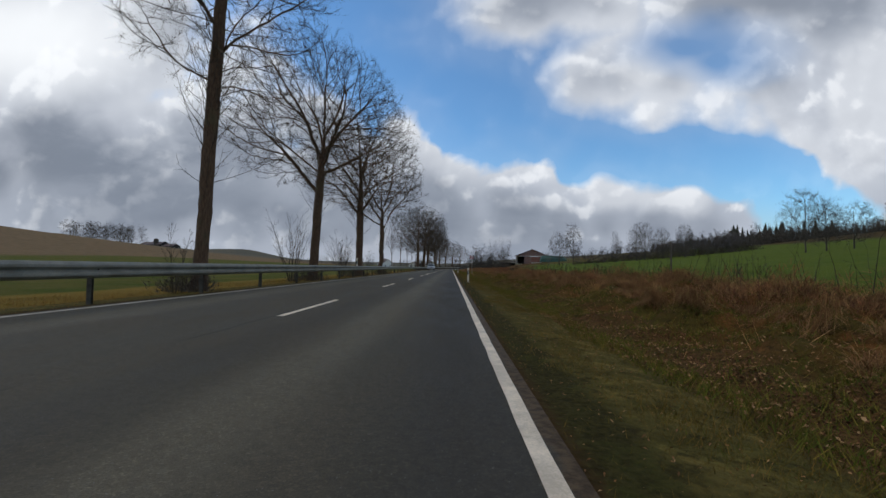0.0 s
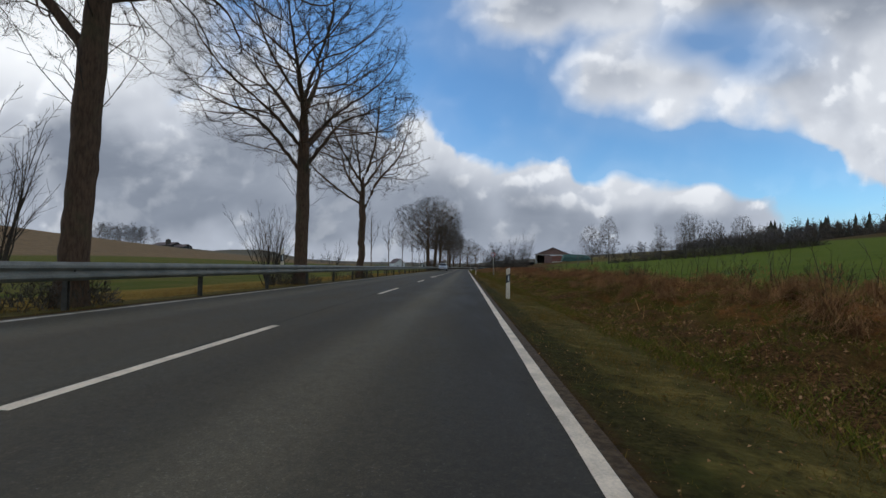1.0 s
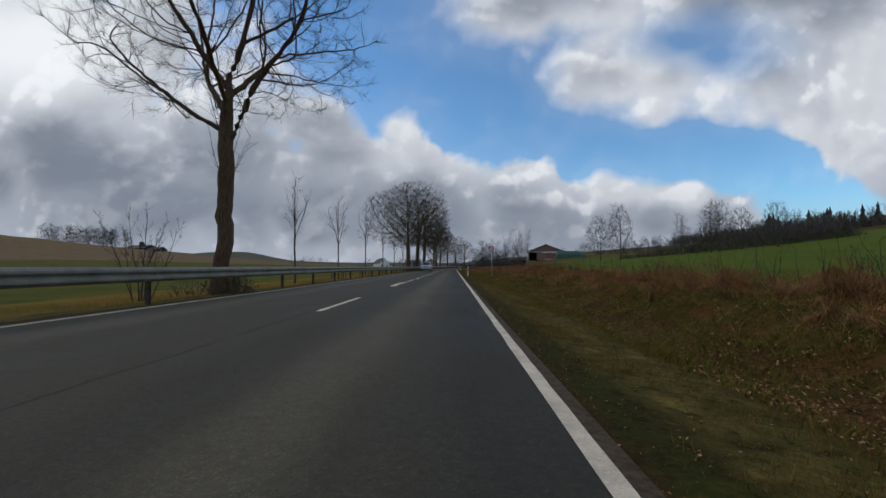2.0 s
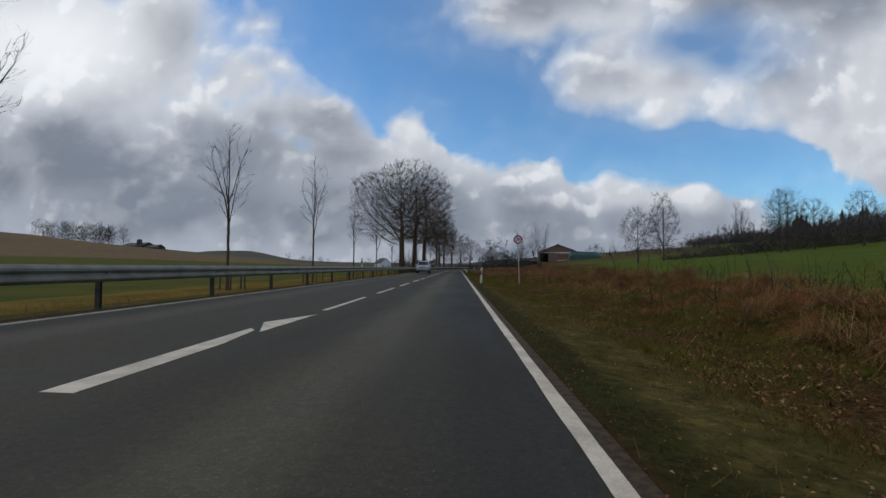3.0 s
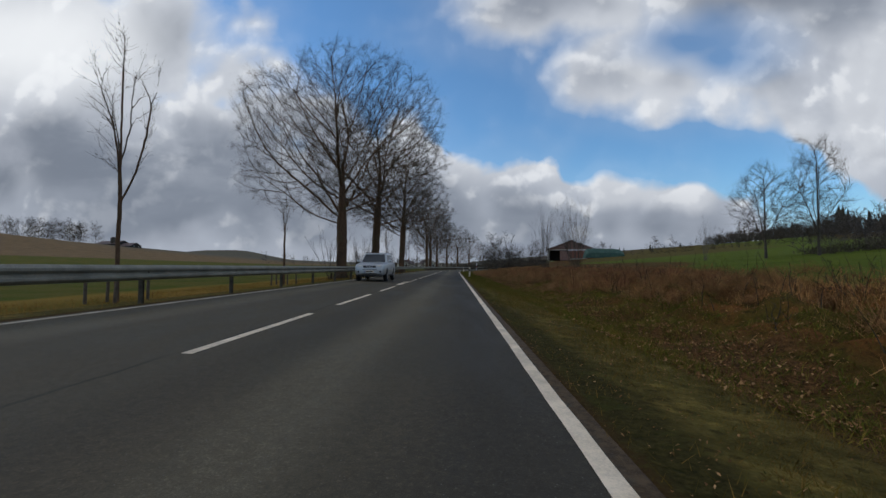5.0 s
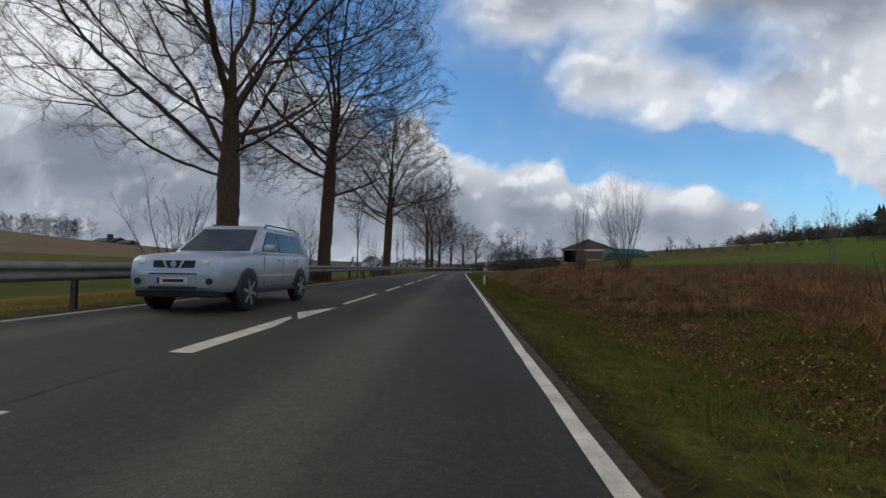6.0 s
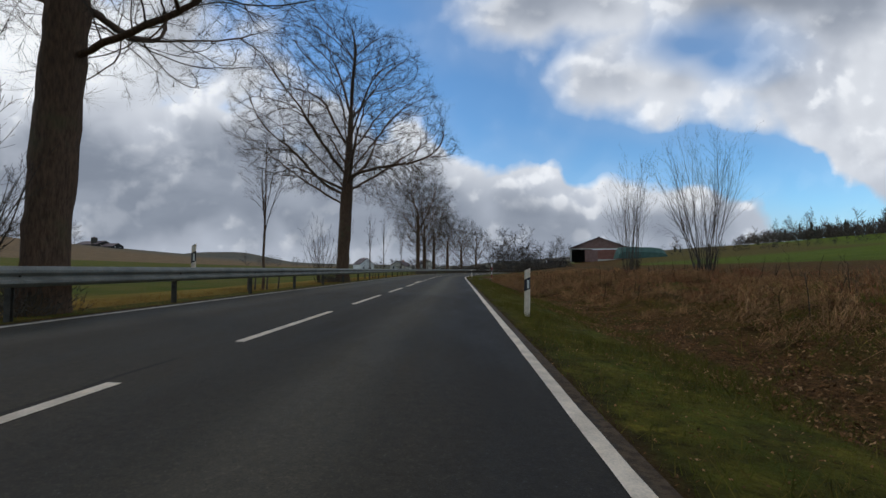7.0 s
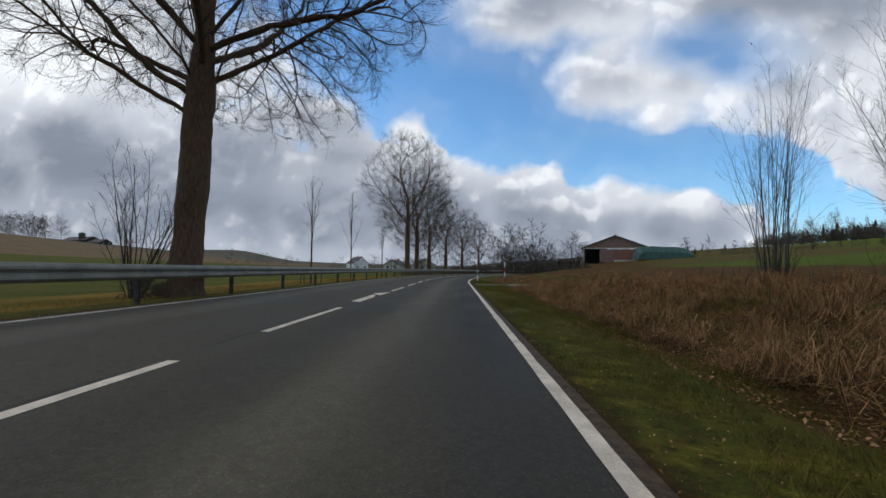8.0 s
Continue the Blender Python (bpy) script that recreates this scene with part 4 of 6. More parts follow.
crown_tree("roadside_tree", (-8.1, 130.3), 16, 17.5, 5.0, 7.0, 0.37, "broad bare tree with a wide crown", "roadside trees",
           [(5.0, (1.0, -0.15, 0.20), 3.4), (6.0, (-0.9, 0.1, 0.6), 4.5), (6.4, (0.3, 0.5, 1.0), 4.0)] + limb_fan(10, 6.2, 10.0, 5.2, 2.0, 0.3), centre=(0, 0, 11.0), size=(7.0, 6.8, 6.6), limb=0.74, goals=5000, step=0.32, twigs=5, twig=0.0044, twig_len=(0.2, 0.75), rise=0.13, trunk_top=0.58, tilt=(0.05, 0))
crown_tree("roadside_tree", (-8.05, 151.9), 17, 19.0, 5.6, 7.2, 0.41, "large bare tree with reddish trunk and dense twigs", "roadside trees",
           [(5.2, (-0.8, -0.6, 0.18), 3.6), (5.9, (-1.0, 0.1, 0.45), 5.5), (6.3, (-0.75, -0.3, 1.0), 4.5), (4.9, (0.42, 0.0, 1.0), 7.5), (5.4, (0.16, 0.5, 1.2), 6.0), (5.6, (-0.30, -0.45, 1.2), 6.0), (7.2, (0.9, -0.3, 0.22), 5.0)] + limb_fan(16, 6.2, 12.0, 6.0, 0.4, 0.42), centre=(0.2, 0, 9.0), size=(6.7, 6.4, 10.0), keel=0.36, limb=0.8, goals=6400, step=0.32, twigs=5, twig=0.0054, twig_len=(0.25, 0.8), rise=0.10, trunk_top=0.80, tilt=(0.045, 0))
for k, (x, y, h, w) in enumerate([(-7.6, 203, 20.5, 6.8), (-7.2, 213, 18.0, 6.5), (-5.8, 223, 16.0, 5.6), (-3.0, 234, 15.0, 5.4), (0.5, 246, 15.0, 5.4), (5.0, 258, 13.5, 5.2)]):
    crown_tree("roadside_tree", (x, y), 30 + k, h, h * 0.22, w * 0.92, 0.36, "bare roadside tree beyond the bend", "trees at the bend",
               [(h * 0.20, (-1.0, 0.2, 0.35), 3.0), (h * 0.21, (1.0, -0.2, 0.4), 3.0), (h * 0.24, (-0.7, -0.2, 0.9), 4.0), (h * 0.26, (0.6, 0.3, 0.9), 4.0)] + limb_fan(10, 0.26 * h, 0.55 * h, 0.30 * h, k, 0.4), limb=0.85, goals=1700 if k < 2 else 850, step=0.42, twig=0.0062, twig_len=(0.6, 1.7), twigs=5, rise=0.2, trunk_top=0.55)


SAPLINGS = [(-9.3, 60.2, 6.3, 2.6, 0.75), (-9.24, 69.6, 6.4, 2.6, 0.95), (-9.0, 79.1, 7.4, 3.0, 0.9), (-8.78, 88.6, 6.2, 2.4, 0.55), (-8.65, 98.0, 7.0, 2.6, 0.95), (-8.7, 109.0, 4.8, 2.0, 0.4),
            (-8.56, 140.9, 7.0, 2.4, 1.0), (-8.8, 165.0, 6.6, 2.2, 0.6), (-9.6, 178.0, 8.0, 2.4, 0.6), (-9.0, 190.0, 7.0, 2.4, 0.6)]


def young_tree(x, y, h, low, wide, seed):
    """A planted sapling: a thin mast and a narrow vase of whippy limbs."""
    r = random.Random(seed)
    limbs = []
    for k in range(5):
        a, at = 2.4 * k + r.uniform(-0.4, 0.4), low * r.uniform(0.92, 1.1) + 0.28 * k
        lean = 0.75 * wide / (0.45 * h)
        limbs.append((at, (math.cos(a) * lean, math.sin(a) * lean, 0.9), (0.46 - 0.045 * k) * h * r.uniform(0.8, 1.1)))
    crown_tree("young_tree", (x, y), seed, h, low, wide, 0.050, "slim bare young tree planted behind the guard rail", "young trees", limbs, centre=(0, 0, low + 0.52 * (h - low)),
               size=(wide, wide, 0.48 * (h - low)), goals=int(70 + 110 * wide), step=0.16, twig=0.0036, trunk_top=0.97, twigs=1, twig_len=(0.15, 0.45), ahead=2.2, rise=0.55, dome=0.0)


for k, row in enumerate(SAPLINGS):
    young_tree(*row, 50 + k)


def shrub(at, seed, height, width, stems, label, name="bare_shrub", group="", mat=None, spread=0.25, twigs=9, stout=1.0, wander=0.055):
    """Many stems out of one stool."""
    rng = np.random.default_rng(seed)
    a, lean = np.arange(stems) * 2.4 + rng.normal(0, 0.3, stems), rng.uniform(0.05, 1.0, stems) ** 0.8
    d = unit(np.stack([np.cos(a) * lean * width, np.sin(a) * lean * width, np.ones(stems)], 1))
    p = np.stack([np.cos(a), np.sin(a), np.zeros(stems)], 1) * rng.uniform(0.03, spread, stems)[:, None] - np.array([0, 0, 0.1])
    length = height * rng.uniform(0.6, 1.05, stems) * (1 - 0.15 * lean)
    r = (0.007 + 0.0026 * height * rng.uniform(0.5, 1.1, stems)) * stout
    level = run(rng, p, d, length, r, r * 0.15, 9, wander, 0.035)
    pieces, stool = [], batch_tubes(level[0], level[2], 6)
    for count, n, share, ang in ((twigs, 5, 0.30, 30), (5, 3, 0.42, 36)):
        before = np.linalg.norm(np.diff(level[0], axis=1), axis=2).sum(1).repeat(count)
        q, d, rr, f = fork(rng, *level, count, 0.28, ang)
        rr = np.maximum(rr * 0.5, 0.0035)
        level = run(rng, q, d, before * share * (1.25 - 0.8 * f) * rng.uniform(0.5, 1.2, len(q)), rr, np.maximum(rr * 0.4, 0.003), n, 0.10, 0.07)
        pieces.append(batch_tubes(level[0], level[2], 3))
    bush = thing(name, (at[0], at[1], float(land(*at))), 0, label, "shrub", group)
    part("stool", fast_mesh("stool", *stool, mat or TWIG), TWIG, bush)
    part("crown", fast_mesh("crown", *merge(pieces), mat or TWIG), TWIG, bush)
    return bush


for k, (x, y, h, w, s) in enumerate([(-8.9, 25.0, 4.2, 0.45, 12), (-9.2, 37.6, 4.4, 0.45, 26), (-8.9, 47.0, 3.0, 0.4, 8), (-8.9, 118.4, 4.2, 0.45, 12), (-9.2, 129.6, 4.6, 0.55, 22), (-9.0, 128.0, 3.4, 0.55, 9), (-9.65, 152.1, 5.0, 0.62, 16), (-8.2, 13.2, 2.4, 0.25, 4)]):
    shrub((x, y), 80 + k, h, w, s, "bare shrub of thin dark stems under the roadside trees", group="roadside shrubs", stout=1.35)
shrub((14.4, 160.9), 95, 11.0, 0.15, 26, "tall narrow bare shrub of upright stems", "tall_shrub", mat=DULL_TWIG, spread=0.6, twigs=9, stout=0.74, wander=0.045)
shrub((18.2, 156.6), 96, 10.8, 0.40, 24, "broad bare shrub of fanned stems", "tall_shrub", mat=DULL_TWIG, spread=0.8, twigs=18, stout=0.95, wander=0.06)
shrub((14.4, 160.6), 93, 1.9, 0.5, 14, "low dark growth at the foot of a tall shrub", "bare_shrub", mat=TWIG, spread=0.5)
shrub((18.3, 156.2), 94, 2.4, 0.5, 16, "low dark growth at the foot of a tall shrub", "bare_shrub", mat=TWIG, spread=0.8)
shrub((31.0, 144.0), 97, 5.4, 0.25, 10, "small bare shrub at the field edge", "tall_shrub", mat=PALE_TWIG)
FIELD_TREES = [(32.3, 135.0, 9.6, 2.9), (35.8, 132.5, 12.0, 2.5), (65, 83.5, 11.5, 4.2), (70, 85, 9.5, 3.2), (76, 86, 8.5, 3.2), (52, 127, 10.0, 2.2), (56, 131, 10.5, 2.6), (62, 133, 9.0, 2.4), (47, 129, 8.5, 1.4), (66, 128, 9.0, 2.8)]
for k, (x, y, h, w) in enumerate(FIELD_TREES):
    fan = [(0.14 * h + 0.25 * j, (0.34 * w / 2.5 * math.cos(2.4 * j + k), 0.34 * w / 2.5 * math.sin(2.4 * j + k), 1.0), 0.42 * h) for j in range(5)]
    crown_tree("field_tree", (x, y), 98 + k, h, 0.16 * h, w, 0.12, "bare tree with a fine oval crown above the hedge" if k > 1 else ("round bare tree on the field edge", "tall narrow bare tree on the field edge")[k], "field trees", fan,
               centre=(0, 0, 0.56 * h), size=(w, w, 0.44 * h), goals=620, step=0.36, twig=0.0060, trunk_top=0.8, twigs=5, twig_len=(0.45, 1.35), ahead=1.5, rise=0.3, bark=DULL_TWIG, twig_mat=DULL_TWIG)
for k, (x, y, h) in enumerate([(9.6, 22, 0.9), (10.4, 31, 1.1), (9.2, 42, 0.8), (10.8, 47, 1.2), (9.9, 58, 1.0), (8.8, 64, 0.9), (9.4, 71, 1.1), (8.2, 76, 0.8), (9.9, 88, 1.0), (8.5, 97, 1.1), (11.2, 17, 1.2), (12.0, 38, 1.3)]):
    shrub((x, y), 130 + k, h, 0.9, 15, "low tangled bramble bush on the bank", "bramble_bush", "bramble bushes", spread=0.5, twigs=5)


# ---------------------------------------------------------------- far woods and hedges
def wood(name, places, seed, mat, label, category="wood", twig=0.0022):
    """Many bare trees far off in one object; places: rows of x, y, height, width."""
    rng = np.random.default_rng(seed)
    kinds = []
    for k in range(7):
        made = grow(rng, dict(height=0.95, radius=0.013, fork=0.22, count=(9, 6, 5), bits=(2, 2), limb_bits=5, lean=56, wander=0.42, twig=twig, centre=(0, 0, 0.58), size=(0.32, 0.32, 0.42), top=0.2))
        bits = [batch_tubes(q, np.maximum(r, twig), 3) for q, r in made[:3]]
        bits += [ribbons(rng, q[:, 0], q[:, -1], np.full((len(q), 1), twig * 1.1)) for q, r in made[3:]]
        kinds.append(merge(bits))
    vs, fs, base = [], [], 0
    for x, y, h, w in places:
        v, f = kinds[rng.integers(len(kinds))]
        a = rng.uniform(0, 6.28)
        c, s = math.cos(a), math.sin(a)
        q = np.stack([(v[:, 0] * c - v[:, 1] * s) * w * h + x, (v[:, 0] * s + v[:, 1] * c) * w * h + y, v[:, 2] * h + float(land(x, y))], 1)
        vs.append(q)
        fs.append(f + base)
        base += len(v)
    ob = new(name, fast_mesh(name, np.concatenate(vs), np.concatenate(fs), mat))
    return tagged(ob, label, category, kind="stuff")


def firs(name, places, seed, label):
    rng = np.random.default_rng(seed)
    vs, fs, base = [], [], 0
    for x, y, h in places:
        z0 = float(land(x, y))
        slim, tiers = rng.uniform(0.13, 0.24), 9
        for tier in range(tiers):
            t = tier / tiers
            n = 10
            r = h * slim * (1 - t) ** 0.55 * rng.uniform(0.7, 1.2)
            zb, zt = z0 + h * (0.08 + 0.84 * t), z0 + h * min(1.0, 0.08 + 0.84 * t + 0.20)
            a = np.arange(n) * 2 * np.pi / n + rng.uniform(0, 6)
            rr = r * rng.uniform(0.45, 1.2, n)
            ring = np.stack([x + np.cos(a) * rr, y + np.sin(a) * rr, zb - 0.05 * h * rng.uniform(0, 1, n)], 1)
            vs += [ring, np.array([[x, y, zt]])]
            fs.append(np.array([(base + i, base + (i + 1) % n, base + n) for i in range(n)]))
            base += n + 1
    ob = new(name, fast_mesh(name, np.concatenate(vs), np.concatenate(fs), CONIFER, False))
    return tagged(ob, label, "wood", kind="stuff")


def thicket(name, places, seed, mat, label, per, width, category="scrub"):
    """Rounded clumps of many short crossing stems in one object; places: rows of x, y, height, half width."""
    rng = np.random.default_rng(seed)
    x, y, h, w = (np.repeat(np.array(c, float), per) for c in zip(*places))
    q = unit(rng.normal(0, 1, (len(x), 3))) * (rng.uniform(0, 1, (len(x), 1)) ** 0.33)
    q[:, 2] = np.abs(q[:, 2])
    z = np.repeat([float(land(a, b)) for a, b, _, _ in places], per)
    at = np.stack([x + q[:, 0] * w, y + q[:, 1] * w, z + q[:, 2] * h * 0.92], 1)
    d = unit(q * np.array([0.6, 0.6, 0.4]) + rng.normal(0, 0.35, q.shape) + np.array([0, 0, 0.5]))
    end = at + d * (h * rng.uniform(0.10, 0.28, len(h)))[:, None]
    return tagged(new(name, fast_mesh(name, *ribbons(rng, at, end, rng.uniform(0.6, 1.3, (len(x), 1)) * width), mat, False)), label, category, kind="stuff")


rnd = random.Random(5)
wood("ridge_wood", [(-417 - 80 * t + rnd.uniform(-8, 8), 588 - 72 * t + rnd.uniform(-10, 10), rnd.uniform(15.5, 20), rnd.uniform(0.8, 1.1)) for t in [0.65 * i / 60 for i in range(61)]], 1, DARK_WOOD, "bare wood on the far field ridge", twig=0.0030)
wood("ridge_wood", [(204 + rnd.uniform(0, 26), 90 + 7.4 * i + rnd.uniform(-3, 3), rnd.uniform(9.0, 14.0), rnd.uniform(0.6, 0.9)) for i in range(50)], 2, HAZY_WOOD, "bare wood along the crest above the green field", twig=0.0042)
firs("ridge_firs", [(203 + rnd.uniform(0, 30), 70 + 1.5 * i + rnd.uniform(-5, 5), (rnd.uniform(5.0, 8.5) + 4.0 * (rnd.random() < 0.15)) * (1.35 if 120 < i < 185 else 1.0)) for i in range(230)], 3, "dark conifers and scrub along the crest above the green field")
wood("hedge", [(39 + 1.15 * i + rnd.uniform(-1, 1), 138 + 0.25 * i + rnd.uniform(-2, 2), rnd.uniform(2.6, 4.0) + 0.045 * i, 1.3) for i in range(52)], 4, HAZY_WOOD, "dense dark bare hedge along the field", "hedge", 0.0040)
thicket("hedge_scrub", [(38 + 0.62 * i + rnd.uniform(-1, 1), 136 + 0.13 * i + rnd.uniform(-1.5, 1.5), (0.9 + 0.052 * min(i, 48)) * rnd.uniform(0.7, 1.15), rnd.uniform(1.2, 2.0)) for i in range(100)], 5, HEDGE_SCRUB, "thick dark scrub filling the field hedge", 150, 0.04)
thicket("bend_scrub", [(9 + rnd.uniform(-2, 24), 252 + rnd.uniform(0, 46), rnd.uniform(1.5, 3.8), rnd.uniform(1.2, 2.6)) for i in range(70)] + [(-2 + rnd.uniform(0, 10), 236 + rnd.uniform(0, 22), rnd.uniform(1.0, 2.4), rnd.uniform(0.8, 1.6)) for i in range(24)], 16, HEDGE_SCRUB, "dark brown scrub under the trees beyond the bend", 170, 0.07)
thicket("tree_foot_scrub", [(x + rnd.uniform(-0.7, 0.5), y + rnd.uniform(-0.9, 0.9), rnd.uniform(0.35, 0.85), rnd.uniform(0.4, 0.8)) for x, y in ((-8.0, 14.1), (-8.0, 25.8), (-7.9, 37.5), (-7.9, 49.2), (-9.0, 121.5), (-8.2, 130.3), (-8.2, 151.9)) for i in range(7)]
        + [(-8.6 + rnd.uniform(-0.8, 0.5) + float(bend(y)), y, rnd.uniform(0.5, 1.3), rnd.uniform(0.5, 1.0)) for y in range(196, 250)], 17, HEDGE_SCRUB, "dark tangled growth round the feet of the roadside trees", 240, 0.012)
thicket("ridge_scrub", [(200 + rnd.uniform(-4, 14), 70 + 1.5 * i + rnd.uniform(-4, 4), rnd.uniform(5.5, 9.0) * (1.25 if 120 < i < 185 else 1.0), rnd.uniform(2.5, 4.5)) for i in range(250)], 15, HEDGE_SCRUB, "dense dark scrub under the wood on the crest", 200, 0.13)
wood("hedge", [(84 + 1.8 * i + rnd.uniform(-3, 3), 300 - 0.9 * i + rnd.uniform(-4, 4), rnd.uniform(1.5, 3.4), 1.5) for i in range(50)], 6, DARK_WOOD, "low bare hedge on the skyline beside the barn", "hedge", 0.0045)
wood("bend_trees", [(10 + rnd.uniform(-2, 8), 262 + rnd.uniform(-8, 26), rnd.uniform(6, 11.5), 1.1) for i in range(16)] + [(9 + rnd.uniform(0, 26), 250 + rnd.uniform(0, 50), rnd.uniform(3.5, 8), 1.3) for i in range(34)], 7, DARK_WOOD, "bare trees beyond the bend", twig=0.0028)
wood("bend_trees", [(26 + rnd.uniform(0, 14), 310 + rnd.uniform(-10, 30), rnd.uniform(5, 9.5), 1.1) for i in range(12)], 8, DARK_WOOD, "bare trees between the bend and the barn", twig=0.0028)
wood("village_shrubs", [(-34 + rnd.uniform(0, 40), 300 + rnd.uniform(-20, 60), rnd.uniform(2.5, 5.5), 1.5) for i in range(44)], 9, DARK_WOOD, "bare shrubs and gardens at the edge of the village", "shrubs", 0.0034)
wood("village_shrubs", [(-150 + rnd.uniform(0, 130), 420 + rnd.uniform(-30, 120), rnd.uniform(3.5, 7.0), 1.4) for i in range(26)], 10, HAZY_WOOD, "scattered bare trees at the far edge of the fields", "shrubs", 0.004)
wood("far_wood", [(60 + rnd.uniform(0, 320), 520 + rnd.uniform(-30, 160), rnd.uniform(6, 11), 1.2) for i in range(36)], 11, HAZY_WOOD, "far bare wood on the skyline", twig=0.005)
firs("far_firs", [(60 + rnd.uniform(0, 140), 420 + rnd.uniform(-40, 160), rnd.uniform(4, 6.5)) for i in range(16)], 12, "far dark conifers on the skyline")


# ---------------------------------------------------------------- buildings
BRICK = plain("barn_brick", (0.185, 0.078, 0.052), (0.285, 0.130, 0.088), 1.5, 0.9, 0.0, 0.3)
CREAM = plain("cream_plaster", (0.42, 0.38, 0.30), (0.56, 0.52, 0.43), 0.6, 0.85)
ROOF_DARK = plain("roof_sheets", (0.085, 0.060, 0.055), (0.14, 0.10, 0.09), 0.8, 0.8)
GABLE = plain("gable_boards", (0.175, 0.095, 0.072), (0.265, 0.165, 0.130), 1.2, 0.85)
INSIDE = plain("barn_inside", (0.020, 0.018, 0.016), (0.045, 0.040, 0.035), 0.8, 0.9)
TARP = plain("green_net", (0.040, 0.085, 0.066), (0.075, 0.135, 0.105), 0.7, 0.75)
WALL_WHITE = plain("white_plaster", (0.55, 0.54, 0.50), (0.72, 0.71, 0.68), 0.5, 0.85)
GLASS = plain("window_glass", (0.02, 0.022, 0.026), (0.04, 0.045, 0.05), 3.0, 0.15, 0.0, 0.0, 0.5)


def gable_roof(w, d, eave, ridge, over=0.6, thick=0.22):
    return prism_bm([(-w / 2 - over, eave - over * (ridge - eave) / (w / 2)), (0, ridge), (w / 2 + over, eave - over * (ridge - eave) / (w / 2)),
                     (w / 2 + over, eave - over * (ridge - eave) / (w / 2) + thick), (0, ridge + thick), (-w / 2 - over, eave - over * (ridge - eave) / (w / 2) + thick)], -over, d + over)


def barn():
    z = float(land(52.3, 292)) - 0.2
    b = thing("barn", (52.3, 292, z), -17, "wide brick barn with a shallow brown gable roof", "barn")
    w, d, eave, ridge = 21.0, 30.0, 5.0, 9.0
    part("side_wall", box_bm(-w / 2, -w / 2 + 0.35, 0, d, 0, eave), CREAM, b)
    part("side_wall", box_bm(w / 2 - 0.35, w / 2, 0, d, 0, eave), CREAM, b)
    part("back_wall", box_bm(-w / 2, w / 2, d - 0.35, d, 0, eave), BRICK, b)
    part("gable", prism_bm([(-w / 2, eave), (w / 2, eave), (0, ridge - 0.02)], 0.05, 0.30), GABLE, b, "weathered brown boarded gable")
    part("gable_patch", box_bm(-4.5, 3.2, 0.0, 0.06, eave + 0.5, eave + 2.3), GABLE, b)
    part("lintel", box_bm(-w / 2, w / 2, -0.06, 0.34, eave - 0.35, eave), CREAM, b, "cream concrete beam")
    part("pier", box_bm(-w / 2, -w / 2 + 0.6, -0.04, 0.4, 0, eave - 0.55), CREAM, b)
    part("front_panel", box_bm(-5.0, -0.4, 0.0, 0.3, 0, eave - 0.55), GABLE, b)
    part("brick_panel", box_bm(-0.4, w / 2 - 0.4, 0.02, 0.3, 0.9, eave - 0.55), BRICK, b, "red brick infill")
    part("plinth", box_bm(-0.4, w / 2, -0.05, 0.32, 0, 0.9), CREAM, b)
    part("bay_inside", box_bm(-w / 2 + 0.4, -2.4, 7.5, 7.8, 0, eave), INSIDE, b)
    roof = part("roof", gable_roof(w, d, eave, ridge), ROOF_DARK, b)
    part("ridge_cap", box_bm(-0.35, 0.35, -0.6, d + 0.6, ridge + 0.17, ridge + 0.34, 0.05), ROOF_DARK, roof)
    shed = thing("lean_to", (53.5 - 16.2, 290, float(land(37, 290)) - 0.1), -8, "low open lean-to with a flat dark roof on posts", "shed")
    part("roof", prism_bm([(-5, 2.6), (4.0, 3.6), (4.0, 3.85), (-5, 2.85)], 0, 12), ROOF_DARK, shed)
    part("back_wall", box_bm(-4.8, 3.8, 9, 9.2, 0, 2.7), INSIDE, shed)
    for x in (-4.8, -2.0, 0.8, 3.6):
        part("post", box_bm(x - 0.12, x + 0.12, 0.2, 0.44, 0, 2.66 + 0.11 * (x + 4.8)), WALL_WHITE if x < -4 else STAKE_WOOD, shed)
    heap = thing("silage_heap", (63.6, 279.5, float(land(63.6, 279.5)) - 0.2), -6, "long heap under a green net beside the barn", "heap")
    bm = bmesh.new()
    prof = [(-8.2, 0), (-7.9, 2.4), (-6.9, 4.0), (-3.4, 4.2), (0, 4.05), (3.4, 4.0), (6.4, 3.6), (7.8, 2.2), (8.5, 0)]
    rows_ = [[bm.verts.new((x + rnd.uniform(-0.15, 0.15), y, h * s + rnd.uniform(-0.12, 0.12) * (h > 0))) for x, h in prof] for y, s in ((0, 0.55), (1.2, 0.96), (3, 1.0), (6, 1.0), (7.5, 0.5))]
    for a, c in zip(rows_, rows_[1:]):
        for i in range(len(prof) - 1):
            bm.faces.new((a[i], a[i + 1], c[i + 1], c[i]))
    bm.faces.new(rows_[0])
    bmesh.ops.recalc_face_normals(bm, faces=bm.faces)
    part("net", bm, TARP, heap)


barn()


